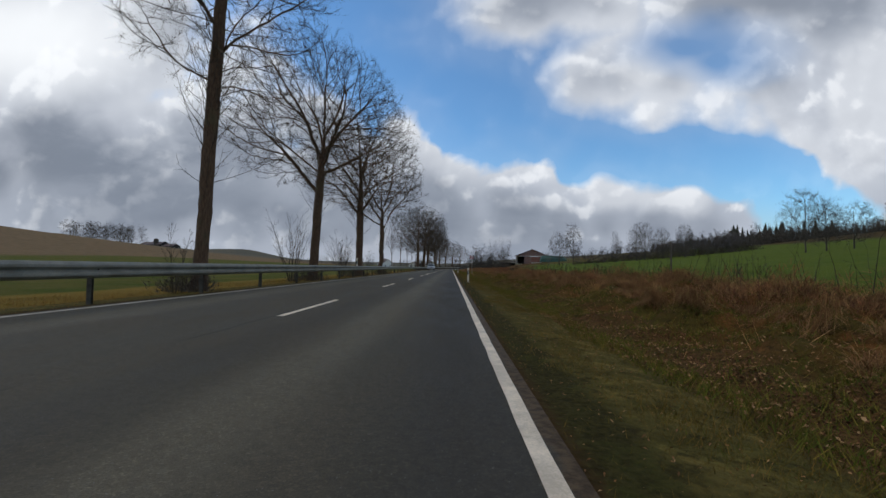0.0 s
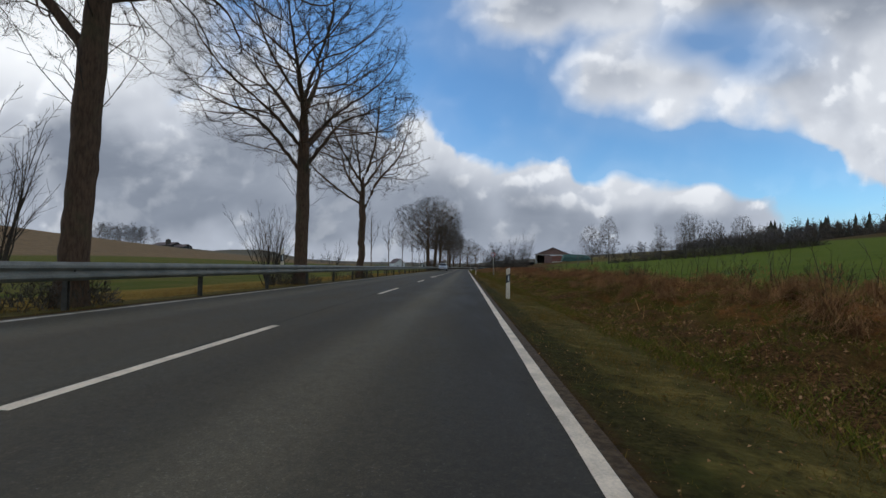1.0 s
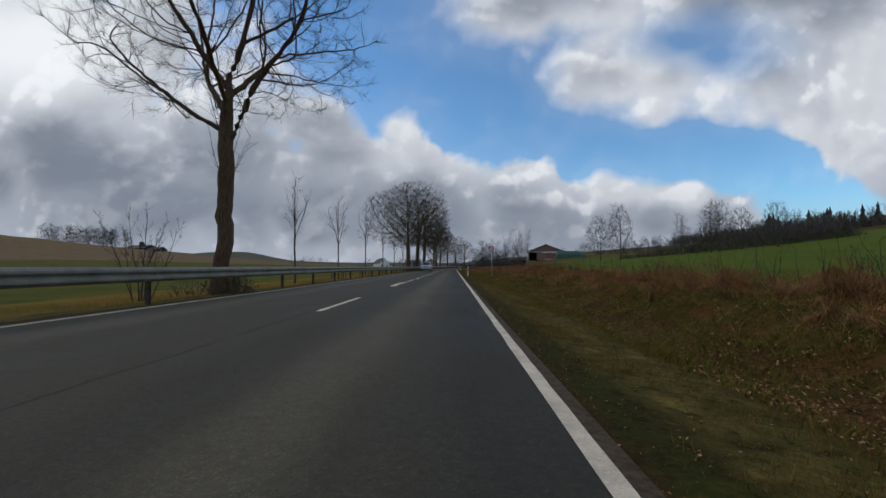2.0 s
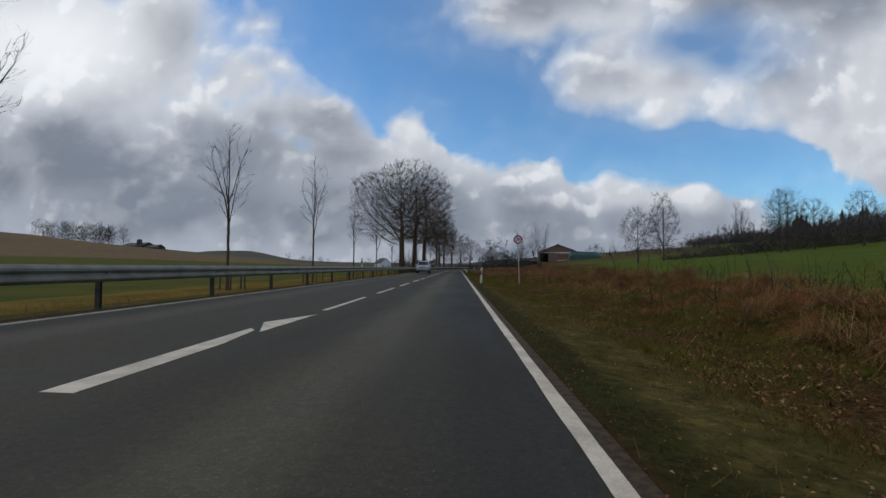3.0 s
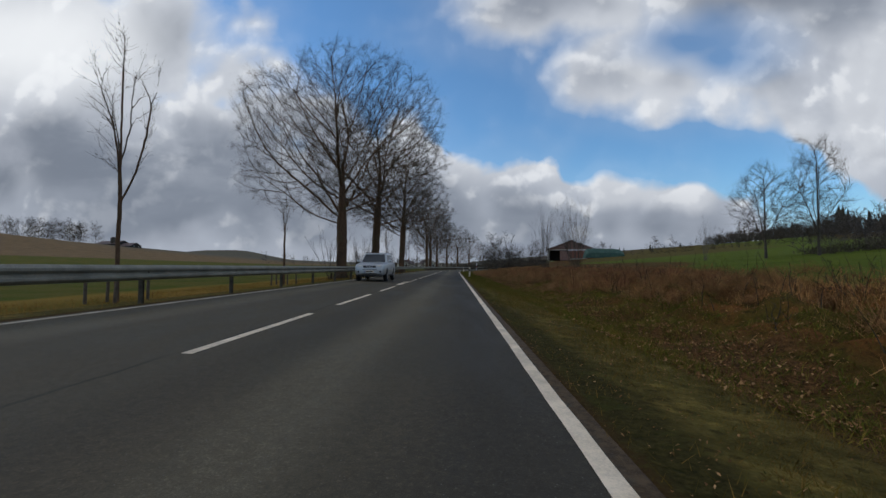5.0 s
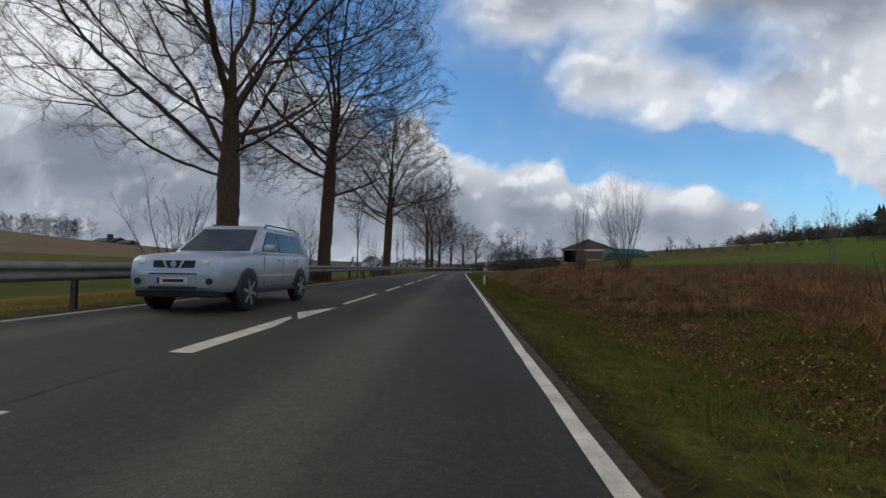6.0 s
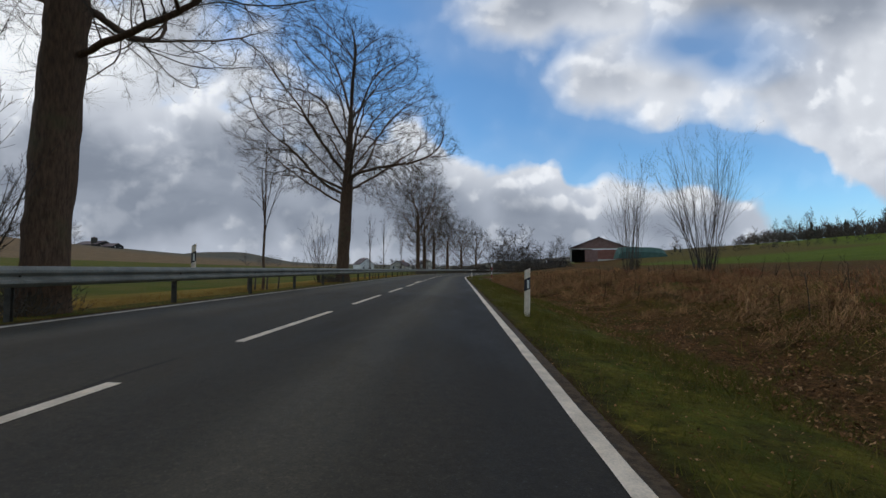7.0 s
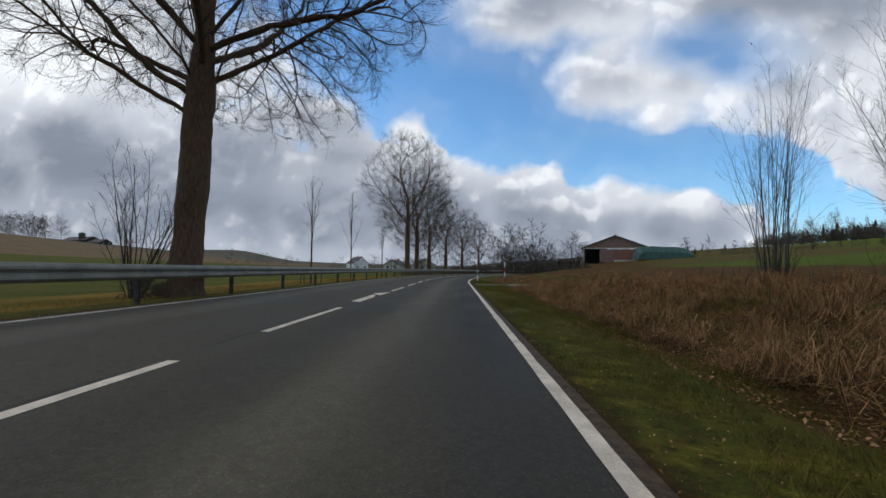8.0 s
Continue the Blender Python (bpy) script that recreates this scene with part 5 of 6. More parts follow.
def house(at, turn, w, d, eave, ridge, wall, label, name="house"):
    h = thing(name, (at[0], at[1], float(land(*at)) - 0.15), turn, label, "house")
    part("wall", prism_bm([(-w / 2, 0), (w / 2, 0), (w / 2, eave), (0, ridge - 0.05), (-w / 2, eave)], 0, d), wall, h)
    part("roof", gable_roof(w, d, eave, ridge, 0.4, 0.2), ROOF_DARK, h)
    for x in (-w / 4, w / 4):
        win = part("window", box_bm(x - 0.55, x + 0.55, -0.06, 0.05, 1.1, 2.4), WALL_WHITE, h)
        part("pane", box_bm(x - 0.45, x + 0.45, -0.08, 0.0, 1.2, 2.3), GLASS, win)
    part("chimney", box_bm(0.4, 1.0, d * 0.6, d * 0.6 + 0.6, ridge - 0.6, ridge + 0.8, 0.03), BRICK, h)
    return h


house((-56, 395), 35, 9, 11, 4.0, 7.5, WALL_WHITE, "small white house with a dark gable roof")
house((-14, 330), 20, 8, 10, 2.8, 5.4, CREAM, "low cream house behind garden shrubs")
house((-27, 318), -20, 7, 7, 2.6, 4.6, CREAM, "low cream outbuilding at the village edge", "outbuilding")
for x, y, w, h0, h1 in ((-392, 607, 17, 3.0, 7.0), (-372, 600, 12, 2.5, 6.0)):
    house((x, y), 70, w, 40, h0, h1, INSIDE, "far farm shed with a dark roof on the ridge", "farm_shed")
tower = thing("farm_silo", (-404, 606, float(land(-404, 606)) - 0.2), 0, "grey farm silo on the far ridge", "silo")
part("shaft", tube_bm([(0, 0, 0), (0, 0, 9)], [3, 3], 16), POST_STEEL, tower)
part("cap", tube_bm([(0, 0, 9), (0, 0, 10.2)], [3.1, 0.6], 16), ROOF_DARK, tower)


# ---------------------------------------------------------------- road furniture
def delineator_parts(top, parent, width=0.12, base=0.0):
    """A plastic marker post: white body, slanting black band, reflector."""
    k = 0.030

    def slant(z0, z1, w, dy, slope0=True):
        bm = bmesh.new()
        ring = [(-w / 2, -dy), (-w / 2 + 0.018, -dy - 0.010), (w / 2 - 0.018, -dy - 0.010), (w / 2, -dy), (w / 2 - 0.02, dy), (-w / 2 + 0.035, dy)]
        lo = [bm.verts.new((x, y, z0 + (k * x / (w / 2) if slope0 else 0))) for x, y in ring]
        hi = [bm.verts.new((x, y, z1 + k * x / (w / 2))) for x, y in ring]
        bm.faces.new(lo[::-1])
        bm.faces.new(hi)
        for i in range(6):
            j = (i + 1) % 6
            bm.faces.new((lo[i], lo[j], hi[j], hi[i]))
        bmesh.ops.recalc_face_normals(bm, faces=bm.faces)
        return bm

    body = part("body", slant(base, top - k, width, 0.022, False), WHITE_PLASTIC, parent)
    band = part("black_band", slant(top - 0.485, top - 0.222, width + 0.005, 0.0245), BLACK_PLASTIC, parent, "black plastic band")
    part("reflector", box_bm(-0.006, 0.038, -0.042, -0.032, top - 0.445, top - 0.262, 0.002), REFLECTOR, band, "pale rectangular reflector")
    return body


post = thing("delineator", (1.225, 32.42, float(land(1.225, 32.42)) - 0.02), 0, "white roadside marker post with black slanted band", "marker post", "marker posts")
delineator_parts(1.055, post, 0.128, -0.2)
for y, lean in ((81.95, (0, 2.0)), (132.17, (0, 0.6)), (182.3, (0, 0))):
    x = (1.19 if y == 132.17 else 1.225) + float(bend(y))
    copy_thing(post, pose(x, y, float(land(x, y)) + (0.015 if y == 132.17 else -0.02), lean[0], lean[1], rail_heading(y)))
short = thing("rail_delineator", (RAIL_X - 0.10, 34.1, RAIL_TOP), 0, "short white marker with black band fixed to the guard rail", "marker post", "rail markers")
delineator_parts(0.62, short, 0.12, -0.12)
for y in (84.4, 133.6, 183.8, 208.0, 226.0):
    copy_thing(short, pose(RAIL_X - 0.10 + float(bend(y)), y, RAIL_TOP, 0, 0, rail_heading(y)))


def speed_sign(x, y, zc):
    z = float(land(x, y))
    s = thing("speed_sign", (x, y, z), 0, "round red-rimmed 70 speed limit sign on a grey pole", "road sign")
    s.matrix_basis = pose(x, y, z, 0, -1.6, 0)
    top = zc - z
    pole = part("pole", tube_bm([(0, 0, -0.3), (0, 0, top + 0.42)], [0.032, 0.032], 14), POLE_GREY, s)
    part("cap", tube_bm([(0, 0, top + 0.42), (0, 0, top + 0.45)], [0.036, 0.02], 14), BLACK_PLASTIC, pole)
    for dz in (-0.17, 0.17):
        part("clamp", box_bm(-0.06, 0.06, -0.045, 0.04, top + dz - 0.02, top + dz + 0.02, 0.004), POLE_GREY, pole)

    def disc(r, y0, y1, hole=0.0):
        bm = bmesh.new()
        n = 56
        rings = [[bm.verts.new((math.cos(i * 2 * math.pi / n) * q, yy, top + math.sin(i * 2 * math.pi / n) * q)) for i in range(n)] for q, yy in ((r, y1), (r, y0), (max(hole, 0.001), y0))]
        for a, c in zip(rings, rings[1:]):
            for i in range(n):
                bm.faces.new((a[i], a[(i + 1) % n], c[(i + 1) % n], c[i]))
        bm.faces.new(rings[0][::-1])
        bmesh.ops.recalc_face_normals(bm, faces=bm.faces)
        return bm

    plate = part("plate", disc(0.305, -0.062, -0.045), POLE_GREY, s)
    part("red_rim", disc(0.300, -0.0665, -0.063, 0.2), SIGN_RED, plate, "red enamel rim")
    part("white_face", disc(0.208, -0.0685, -0.063), SIGN_WHITE, plate, "white face")
    words = bpy.data.curves.new("number", "FONT")
    words.body, words.size, words.align_x, words.align_y, words.extrude, words.offset = "70", 0.30, "CENTER", "CENTER", 0.001, 0.004
    lettering = bpy.data.objects.new("number", words)
    scene.collection.objects.link(lettering)
    me = bpy.data.meshes.new_from_object(lettering.evaluated_get(bpy.context.evaluated_depsgraph_get()))
    bpy.data.objects.remove(lettering)
    me.materials.clear()
    me.materials.append(SIGN_BLACK)
    me.transform(pose(0, -0.071, top, 90, 0, 0))
    part("number", me, SIGN_BLACK, plate, "black number 70")


speed_sign(3.85, 82.9, 2.86)

stake = thing("tree_stake", (-9.0, 70.2, float(land(-9.0, 70.2))), 0, "short dark wooden stake beside a young tree", "stake", "tree stakes")
part("shaft", tube_bm([(0, 0, -0.2), (0.01, 0, 0.55), (0.012, 0, 0.60)], [0.038, 0.036, 0.03], 8), STAKE_WOOD, stake)
for x, y, h, low, w in SAPLINGS[1:8]:
    for dx, dy in ((-0.5, 0.35), (0.45, 0.5), (0.4, -0.55), (-0.45, -0.4)):
        copy_thing(stake, pose(x + dx, y + dy, float(land(x + dx, y + dy)), rnd.uniform(-3, 3), rnd.uniform(-3, 3), 0))
fence_post = thing("fence_post", (12.8, 26.4, float(land(12.8, 26.4))), 0, "dark weathered wooden post at the field edge", "post")
part("shaft", tube_bm([(0, 0, -0.3), (0.01, 0, 1.0), (0.0, 0.01, 2.05), (0.0, 0.01, 2.12)], [0.05, 0.047, 0.045, 0.035], 9), STAKE_WOOD, fence_post)
marker = thing("marker_pole", (4.4, 185.5, float(land(4.4, 185.5))), 0, "thin red and white marker pole by the path", "pole")
for k in range(4):
    part("band", tube_bm([(0, 0, k * 0.5 - 0.1 * (k == 0)), (0, 0, k * 0.5 + 0.5)], [0.05, 0.05], 10), SIGN_RED if k % 2 == 0 else SIGN_WHITE, marker)


def loft_bm(sections):
    """A closed skin over rings of points, one ring after another."""
    bm = bmesh.new()
    rings = [[bm.verts.new(p) for p in ring] for ring in sections]
    n = len(rings[0])
    for a, c in zip(rings, rings[1:]):
        for i in range(n):
            bm.faces.new((a[i], a[(i + 1) % n], c[(i + 1) % n], c[i]))
    bm.faces.new(rings[0][::-1])
    bm.faces.new(rings[-1])
    bmesh.ops.recalc_face_normals(bm, faces=bm.faces)
    return bm


def softened(name, bm, mat, parent, label="", bevel=0.0):
    ob = part(name, bm, mat, parent, label)
    ob.data.polygons.foreach_set("use_smooth", [True] * len(ob.data.polygons))
    if bevel:
        m = ob.modifiers.new("round", "BEVEL")
        m.width, m.segments, m.limit_method, m.angle_limit = bevel, 2, "ANGLE", radians(28)
    return ob


def ring_bm(profile, cx, cy, cz, sides=28):
    """A solid of revolution about the x axis; profile: rows of x and radius."""
    bm = bmesh.new()
    rings = [[bm.verts.new((cx + px, cy + math.cos(2 * math.pi * k / sides) * r, cz + math.sin(2 * math.pi * k / sides) * r)) for k in range(sides)] for px, r in profile]
    for a, c in zip(rings, rings[1:]):
        for k in range(sides):
            bm.faces.new((a[k], a[(k + 1) % sides], c[(k + 1) % sides], c[k]))
    bm.faces.new(rings[0][::-1])
    bm.faces.new(rings[-1])
    bmesh.ops.recalc_face_normals(bm, faces=bm.faces)
    return bm


def oncoming_car(x, y):
    silver = plain("car_silver", (0.40, 0.41, 0.42), (0.47, 0.48, 0.49), 2.0, 0.30, 0.45, 0.0, 0.5)
    rubber = plain("tyre_rubber", (0.012, 0.012, 0.012), (0.025, 0.025, 0.025), 20.0, 0.8)
    alloy = plain("alloy", (0.42, 0.42, 0.43), (0.55, 0.55, 0.56), 9.0, 0.3, 0.8, 0.0, 0.5)
    lens = plain("lamp_lens", (0.52, 0.54, 0.55), (0.68, 0.70, 0.71), 30.0, 0.12, 0.3, 0.1, 0.8, 90.0)
    c = thing("car", (x, y, -FALL * x), rail_heading(y), "silver off-road car in the opposite lane", "car")

    def hull(w, low, shoulder, top, crown):
        half = [(0.0, top + crown), (0.55 * w, top + 0.75 * crown), (0.86 * w, top), (0.965 * w, top - 0.05), (0.985 * w, shoulder), (w, 0.74), (w, 0.60), (0.975 * w, 0.46), (0.90 * w, low), (0.0, low)]
        return half + [(-a, b) for a, b in half[-2:0:-1]]

    rows = [(-2.24, 0.66, 0.46, 0.72, 0.84, 0.01), (-2.20, 0.78, 0.40, 0.80, 0.93, 0.015), (-2.08, 0.845, 0.37, 0.86, 0.995, 0.025), (-1.75, 0.875, 0.36, 0.90, 1.03, 0.03),
            (-1.0, 0.885, 0.36, 0.96, 1.09, 0.02), (-0.6, 0.885, 0.36, 0.98, 1.10, 0.0), (1.5, 0.885, 0.36, 0.99, 1.12, 0.0), (2.05, 0.87, 0.38, 0.98, 1.12, 0.0), (2.20, 0.80, 0.44, 0.94, 1.06, 0.0)]
    body = softened("body", loft_bm([[(px, py, pz) for px, pz in hull(w, lo, sh, top, cr)] for py, w, lo, sh, top, cr in rows]), silver, c, "silver paint", 0.012)
    # cabin: rings at the belt, under the roof, on the roof
    belt = [(-0.79, -1.05), (0.79, -1.05), (0.82, 2.14), (-0.82, 2.14)]
    eaves = [(-0.63, -0.33), (0.63, -0.33), (0.66, 1.92), (-0.66, 1.92)]
    crown = [(-0.52, -0.22), (0.52, -0.22), (0.56, 1.84), (-0.56, 1.84)]
    softened("cabin", loft_bm([[(px, py, 1.08) for px, py in belt], [(px, py, 1.635) for px, py in eaves], [(px, py, 1.685) for px, py in crown]]), silver, c, "silver roof and pillars", 0.025)

    def pane(corners, out, name, parent):
        """A thin glass plate over four corners, set out along its normal."""
        p = [Vector(q) for q in corners]
        nrm = (p[1] - p[0]).cross(p[3] - p[0]).normalized() * out
        bm = bmesh.new()
        lo, hi = [bm.verts.new(q) for q in p], [bm.verts.new(q + nrm) for q in p]
        bm.faces.new(hi)
        bm.faces.new(lo[::-1])
        for k in range(4):
            bm.faces.new((lo[k], lo[(k + 1) % 4], hi[(k + 1) % 4], hi[k]))
        bmesh.ops.recalc_face_normals(bm, faces=bm.faces)
        return part(name, bm, GLASS, parent, "dark glass")

    def on_front(px, f):
        """A place on the windscreen plane: across, and from belt to roof."""
        return (px * (0.79 + (0.63 - 0.79) * f), -1.05 + 0.72 * f, 1.08 + 0.555 * f)

    def on_side(s, py, f):
        return (s * (0.805 - 0.16 * f), py, 1.08 + 0.555 * f)

    pane([on_front(-0.91, 0.08), on_front(0.91, 0.08), on_front(0.89, 0.92), on_front(-0.89, 0.92)], 0.012, "windscreen", c)
    pane([(0.70, 2.128, 1.18), (-0.70, 2.128, 1.18), (-0.60, 1.965, 1.55), (0.60, 1.965, 1.55)], 0.012, "rear_window", c)
    for s in (-1, 1):
        for y0, y1, y2, y3 in ((-0.62, 0.22, 0.22, -0.12), (0.30, 1.10, 1.10, 0.30), (1.18, 1.82, 1.66, 1.18)):
            q = [on_side(s, y0, 0.10), on_side(s, y1, 0.10), on_side(s, y2, 0.88), on_side(s, y3, 0.88)]
            pane(q if s > 0 else q[::-1], 0.014, "side_window", c)
        softened("roof_rail", tube_bm([(s * 0.60, -0.10, 1.66), (s * 0.60, 0.0, 1.725), (s * 0.62, 1.6, 1.735), (s * 0.62, 1.75, 1.67)], [0.016] * 4, 8), BLACK_PLASTIC, c, "black roof rail")
        lamp = softened("headlight", loft_bm([[(s * 0.40, -2.225, 0.80), (s * 0.70, -2.19, 0.80), (s * 0.835, -2.02, 0.83), (s * 0.83, -2.0, 0.975), (s * 0.66, -2.16, 0.95), (s * 0.42, -2.215, 0.915)],
                                              [(s * 0.40, -2.15, 0.80), (s * 0.70, -2.10, 0.80), (s * 0.80, -1.95, 0.83), (s * 0.80, -1.93, 0.97), (s * 0.66, -2.05, 0.95), (s * 0.42, -2.13, 0.915)]]), lens, body, "clear headlight", 0.008)
        part("lamp_bowl", ring_bm([(-0.05, 0.055), (0.05, 0.055)], s * 0.56, -2.19, 0.87, 14), REFLECTOR, lamp)
        part("fog_lamp", tube_bm([(s * 0.62, -2.262, 0.56), (s * 0.62, -2.20, 0.56)], [0.055, 0.06], 14), BLACK_PLASTIC, body, "dark round fog lamp")
        softened("mirror", box_bm(s * 0.96 - 0.10, s * 0.96 + 0.10, -0.72, -0.58, 1.12, 1.27, 0.04), silver, body, "", 0.0)
        for y0 in (0.02, 0.92):
            part("door_handle", box_bm(s * 0.876 - 0.02, s * 0.876 + 0.02, y0 - 0.02, y0 + 0.16, 0.945, 0.975, 0.008), POLE_GREY, body)
        for y0 in (-0.70, 0.26, 1.14):
            part("door_seam", box_bm(s * 0.882 - 0.003, s * 0.882 + 0.003, y0 - 0.005, y0 + 0.005, 0.45, 1.02), BLACK_PLASTIC, body)
        part("rub_strip", box_bm(s * 0.884 - 0.012, s * 0.884 + 0.012, -0.90, 0.95, 0.60, 0.66, 0.008), POLE_GREY, body)
        part("sill", box_bm(s * 0.84 - 0.05, s * 0.84 + 0.05, -0.95, 0.92, 0.30, 0.40, 0.02), BLACK_PLASTIC, body, "dark sill")
        for yy in (-1.36, 1.34):
            softened("wheel_arch", ring_bm([(-0.10, 0.40), (0.008, 0.40), (0.012, 0.36)], s * 0.882, yy, 0.40, 30) if s > 0 else ring_bm([(0.10, 0.40), (-0.008, 0.40), (-0.012, 0.36)], s * 0.882, yy, 0.40, 30), BLACK_PLASTIC, body, "dark wheel arch")
            wheel = softened("wheel", ring_bm([(-0.11, 0.22), (-0.11, 0.31), (-0.085, 0.345), (0.085, 0.345), (0.11, 0.31), (0.11, 0.22)], s * 0.80, yy, 0.345, 30), rubber, c, "black tyre")
            rim = part("rim", ring_bm([(-0.112, 0.235), (0.09, 0.235)] if s > 0 else [(0.112, 0.235), (-0.09, 0.235)], s * 0.80, yy, 0.345, 24), BLACK_PLASTIC, wheel, "dark rim behind alloy spokes")
            bm = bmesh.new()
            for k in range(6):
                m = Matrix.Translation((s * (0.80 + 0.108), yy, 0.345)) @ Matrix.Rotation(k * math.pi / 3 + 0.3, 4, "X") @ Matrix.Translation((0, 0, 0.12)) @ Matrix.Diagonal((0.03, 0.062, 0.25, 1))
                bmesh.ops.create_cube(bm, size=1.0, matrix=m)
            bmesh.ops.create_cone(bm, cap_ends=True, segments=14, radius1=0.06, radius2=0.05, depth=0.05, matrix=Matrix.Translation((s * 0.905, yy, 0.345)) @ Matrix.Rotation(radians(90), 4, "Y"))
            part("spokes", bm, alloy, wheel, "pale alloy spokes")
    part("grille", box_bm(-0.36, 0.36, -2.252, -2.18, 0.79, 0.915, 0.012), BLACK_PLASTIC, body, "black grille")
    for s in (-1, 1):
        part("grille_bar", prism_bm([(s * 0.09, 0.785), (s * 0.13, 0.785), (s * 0.20, 0.92), (s * 0.15, 0.92)], -2.262, -2.24), alloy, body, "chrome bar")
    part("badge", tube_bm([(0, -2.268, 0.853), (0, -2.25, 0.853)], [0.05, 0.055], 18), alloy, body, "plain round badge")
    softened("bumper", loft_bm([[(-0.80, -2.06, z0), (-0.74, -2.20, z0), (-0.5, -2.265, z0), (0.5, -2.265, z0), (0.74, -2.20, z0), (0.80, -2.06, z0)] for z0 in (0.44, 0.50, 0.66, 0.72)]), silver, body, "silver bumper", 0.015)
    part("air_intake", box_bm(-0.42, 0.42, -2.272, -2.24, 0.425, 0.475, 0.008), BLACK_PLASTIC, body, "dark air intake")
    part("bumper_slot", box_bm(-0.42, 0.42, -2.272, -2.24, 0.675, 0.70, 0.005), BLACK_PLASTIC, body)
    part("skirt", box_bm(-0.72, 0.72, -2.18, -1.8, 0.28, 0.42, 0.03), BLACK_PLASTIC, body, "dark lower skirt")
    plate = part("number_plate", box_bm(-0.26, 0.26, -2.284, -2.268, 0.515, 0.625, 0.004), WHITE_PLASTIC, body, "plain white plate")
    part("plate_bar", box_bm(-0.26, -0.215, -2.287, -2.283, 0.517, 0.623), plain("plate_blue", (0.02, 0.04, 0.20), (0.03, 0.06, 0.26), 9.0, 0.5), plate, "blue bar")
    part("plate_bar", box_bm(-0.16, 0.20, -2.287, -2.283, 0.545, 0.597), BLACK_PLASTIC, plate, "dark bar")


oncoming_car(-5.12, 114.7)


# ---------------------------------------------------------------- grass, litter, stalks
def lumps(x, y, a=0.35):
    return np.sin(a * x * 3.1 + 1.7 * np.sin(a * y * 1.3)) * np.sin(a * y * 2.3 + 1.1 * np.sin(a * x * 2.1 + 0.4 * y))


def blades(name, l, y, height, width, lean, mat, label, seed, bent=False):
    """Grass: one bent blade at each place, its height and width given."""
    rng = np.random.default_rng(seed)
    n = len(l)
    x = l + bend(y)
    z = land(x, y) - 0.02
    a, b = rng.uniform(0, 2 * np.pi, n), rng.uniform(0, 2 * np.pi, n)
    side = np.stack([np.cos(a), np.sin(a), np.zeros(n)], 1) * (width / 2)[:, None]
    tip = np.stack([np.cos(b), np.sin(b), np.zeros(n)], 1) * (lean * height * rng.uniform(0.2, 1.0, n))[:, None]
    root = np.stack([x, y, z], 1)
    up = np.stack([np.zeros(n), np.zeros(n), height], 1)
    if not bent:
        v = np.stack([root - side, root + side, root + up + tip], 1).reshape(-1, 3)
        return tagged(new(name, fast_mesh(name, v, np.arange(3 * n).reshape(-1, 3), mat, False)), label, "grass", kind="stuff")
    mid = root + up * 0.55 + tip * 0.35
    v = np.stack([root - side, root + side, mid - side * 0.75, mid + side * 0.75, root + up + tip], 1).reshape(-1, 3)
    i = np.arange(n)[:, None] * 5
    f = np.concatenate([i + np.array([[0, 1, 3]]), i + np.array([[0, 3, 2]]), i + np.array([[2, 3, 4]])], 0)
    return tagged(new(name, fast_mesh(name, v, f, mat, False)), label, "grass", kind="stuff")


g = np.random.default_rng(21)


def scatter(n, l0, l1, y0, y1):
    return g.uniform(l0, l1, n), g.uniform(y0, y1, n)


l, y = scatter(230000, 0.66, 2.9, 0, 118)
k = (g.uniform(0, 1, len(l)) < (0.62 + 0.38 * lumps(l * 3, y)) * (0.22 + 0.78 * ramp(l + 0.25 * lumps(l, y, 1.1), 1.1, 1.5))) & (g.uniform(0, 1, len(l)) < 1 - 0.5 * ramp(y, 92, 118))
l, y = l[k], y[k]
blades("verge_grass", l, y, g.uniform(0.04, 0.13, len(l)) * (0.8 + 0.5 * lumps(l * 2.4, y * 1.9)), g.uniform(0.004, 0.009, len(l)), 1.3, VERGE_BLADES, "short olive winter grass on the road verge", 1)
l, y = scatter(210000, 0.66, 3.1, 92, 185)
k = (g.uniform(0, 1, len(l)) < (0.68 + 0.32 * lumps(l * 3, y)) * (0.30 + 0.70 * ramp(l + 0.25 * lumps(l, y, 1.1), 0.75, 1.05))) & (g.uniform(0, 1, len(l)) < ramp(y, 92, 118))
l, y = l[k], y[k]
blades("verge_grass", l, y, g.uniform(0.06, 0.18, len(l)) * (0.75 + 0.6 * lumps(l * 2.2, y * 1.7)), g.uniform(0.004, 0.009, len(l)), 1.2, GREEN_BLADES, "short green grass on the road verge", 2)
l, y = scatter(60000, 1.15, 3.0, 0, 118)
k = g.uniform(0, 1, len(l)) < (0.25 + 0.75 * (lumps(l * 1.3 + 4, y * 1.1) + 0.5 * lumps(l * 4, y * 3) > 0.15)) * ramp(l, 1.1, 1.7)
l, y = l[k], y[k]
blades("verge_grass", l, y, g.uniform(0.03, 0.12, len(l)) * (0.85 + 0.5 * lumps(l * 2.9, y * 2.3)), g.uniform(0.004, 0.009, len(l)), 1.3, GREEN_BLADES, "green tufts among the winter grass on the verge", 27)
l, y = scatter(45000, 0.62, 1.55, 0, 185)
k = (g.uniform(0, 1, len(l)) < 0.45 + 0.55 * lumps(l * 3, y * 2)) & (g.uniform(0, 1, len(l)) < 1 - 0.6 * ramp(y, 92, 118) * ramp(l, 0.9, 1.2))
l, y = l[k], y[k]
blades("verge_moss", l, y, g.uniform(0.012, 0.045, len(l)), g.uniform(0.006, 0.014, len(l)), 1.4, MOSS_BLADES, "dark moss and stunted grass at the asphalt edge", 15)
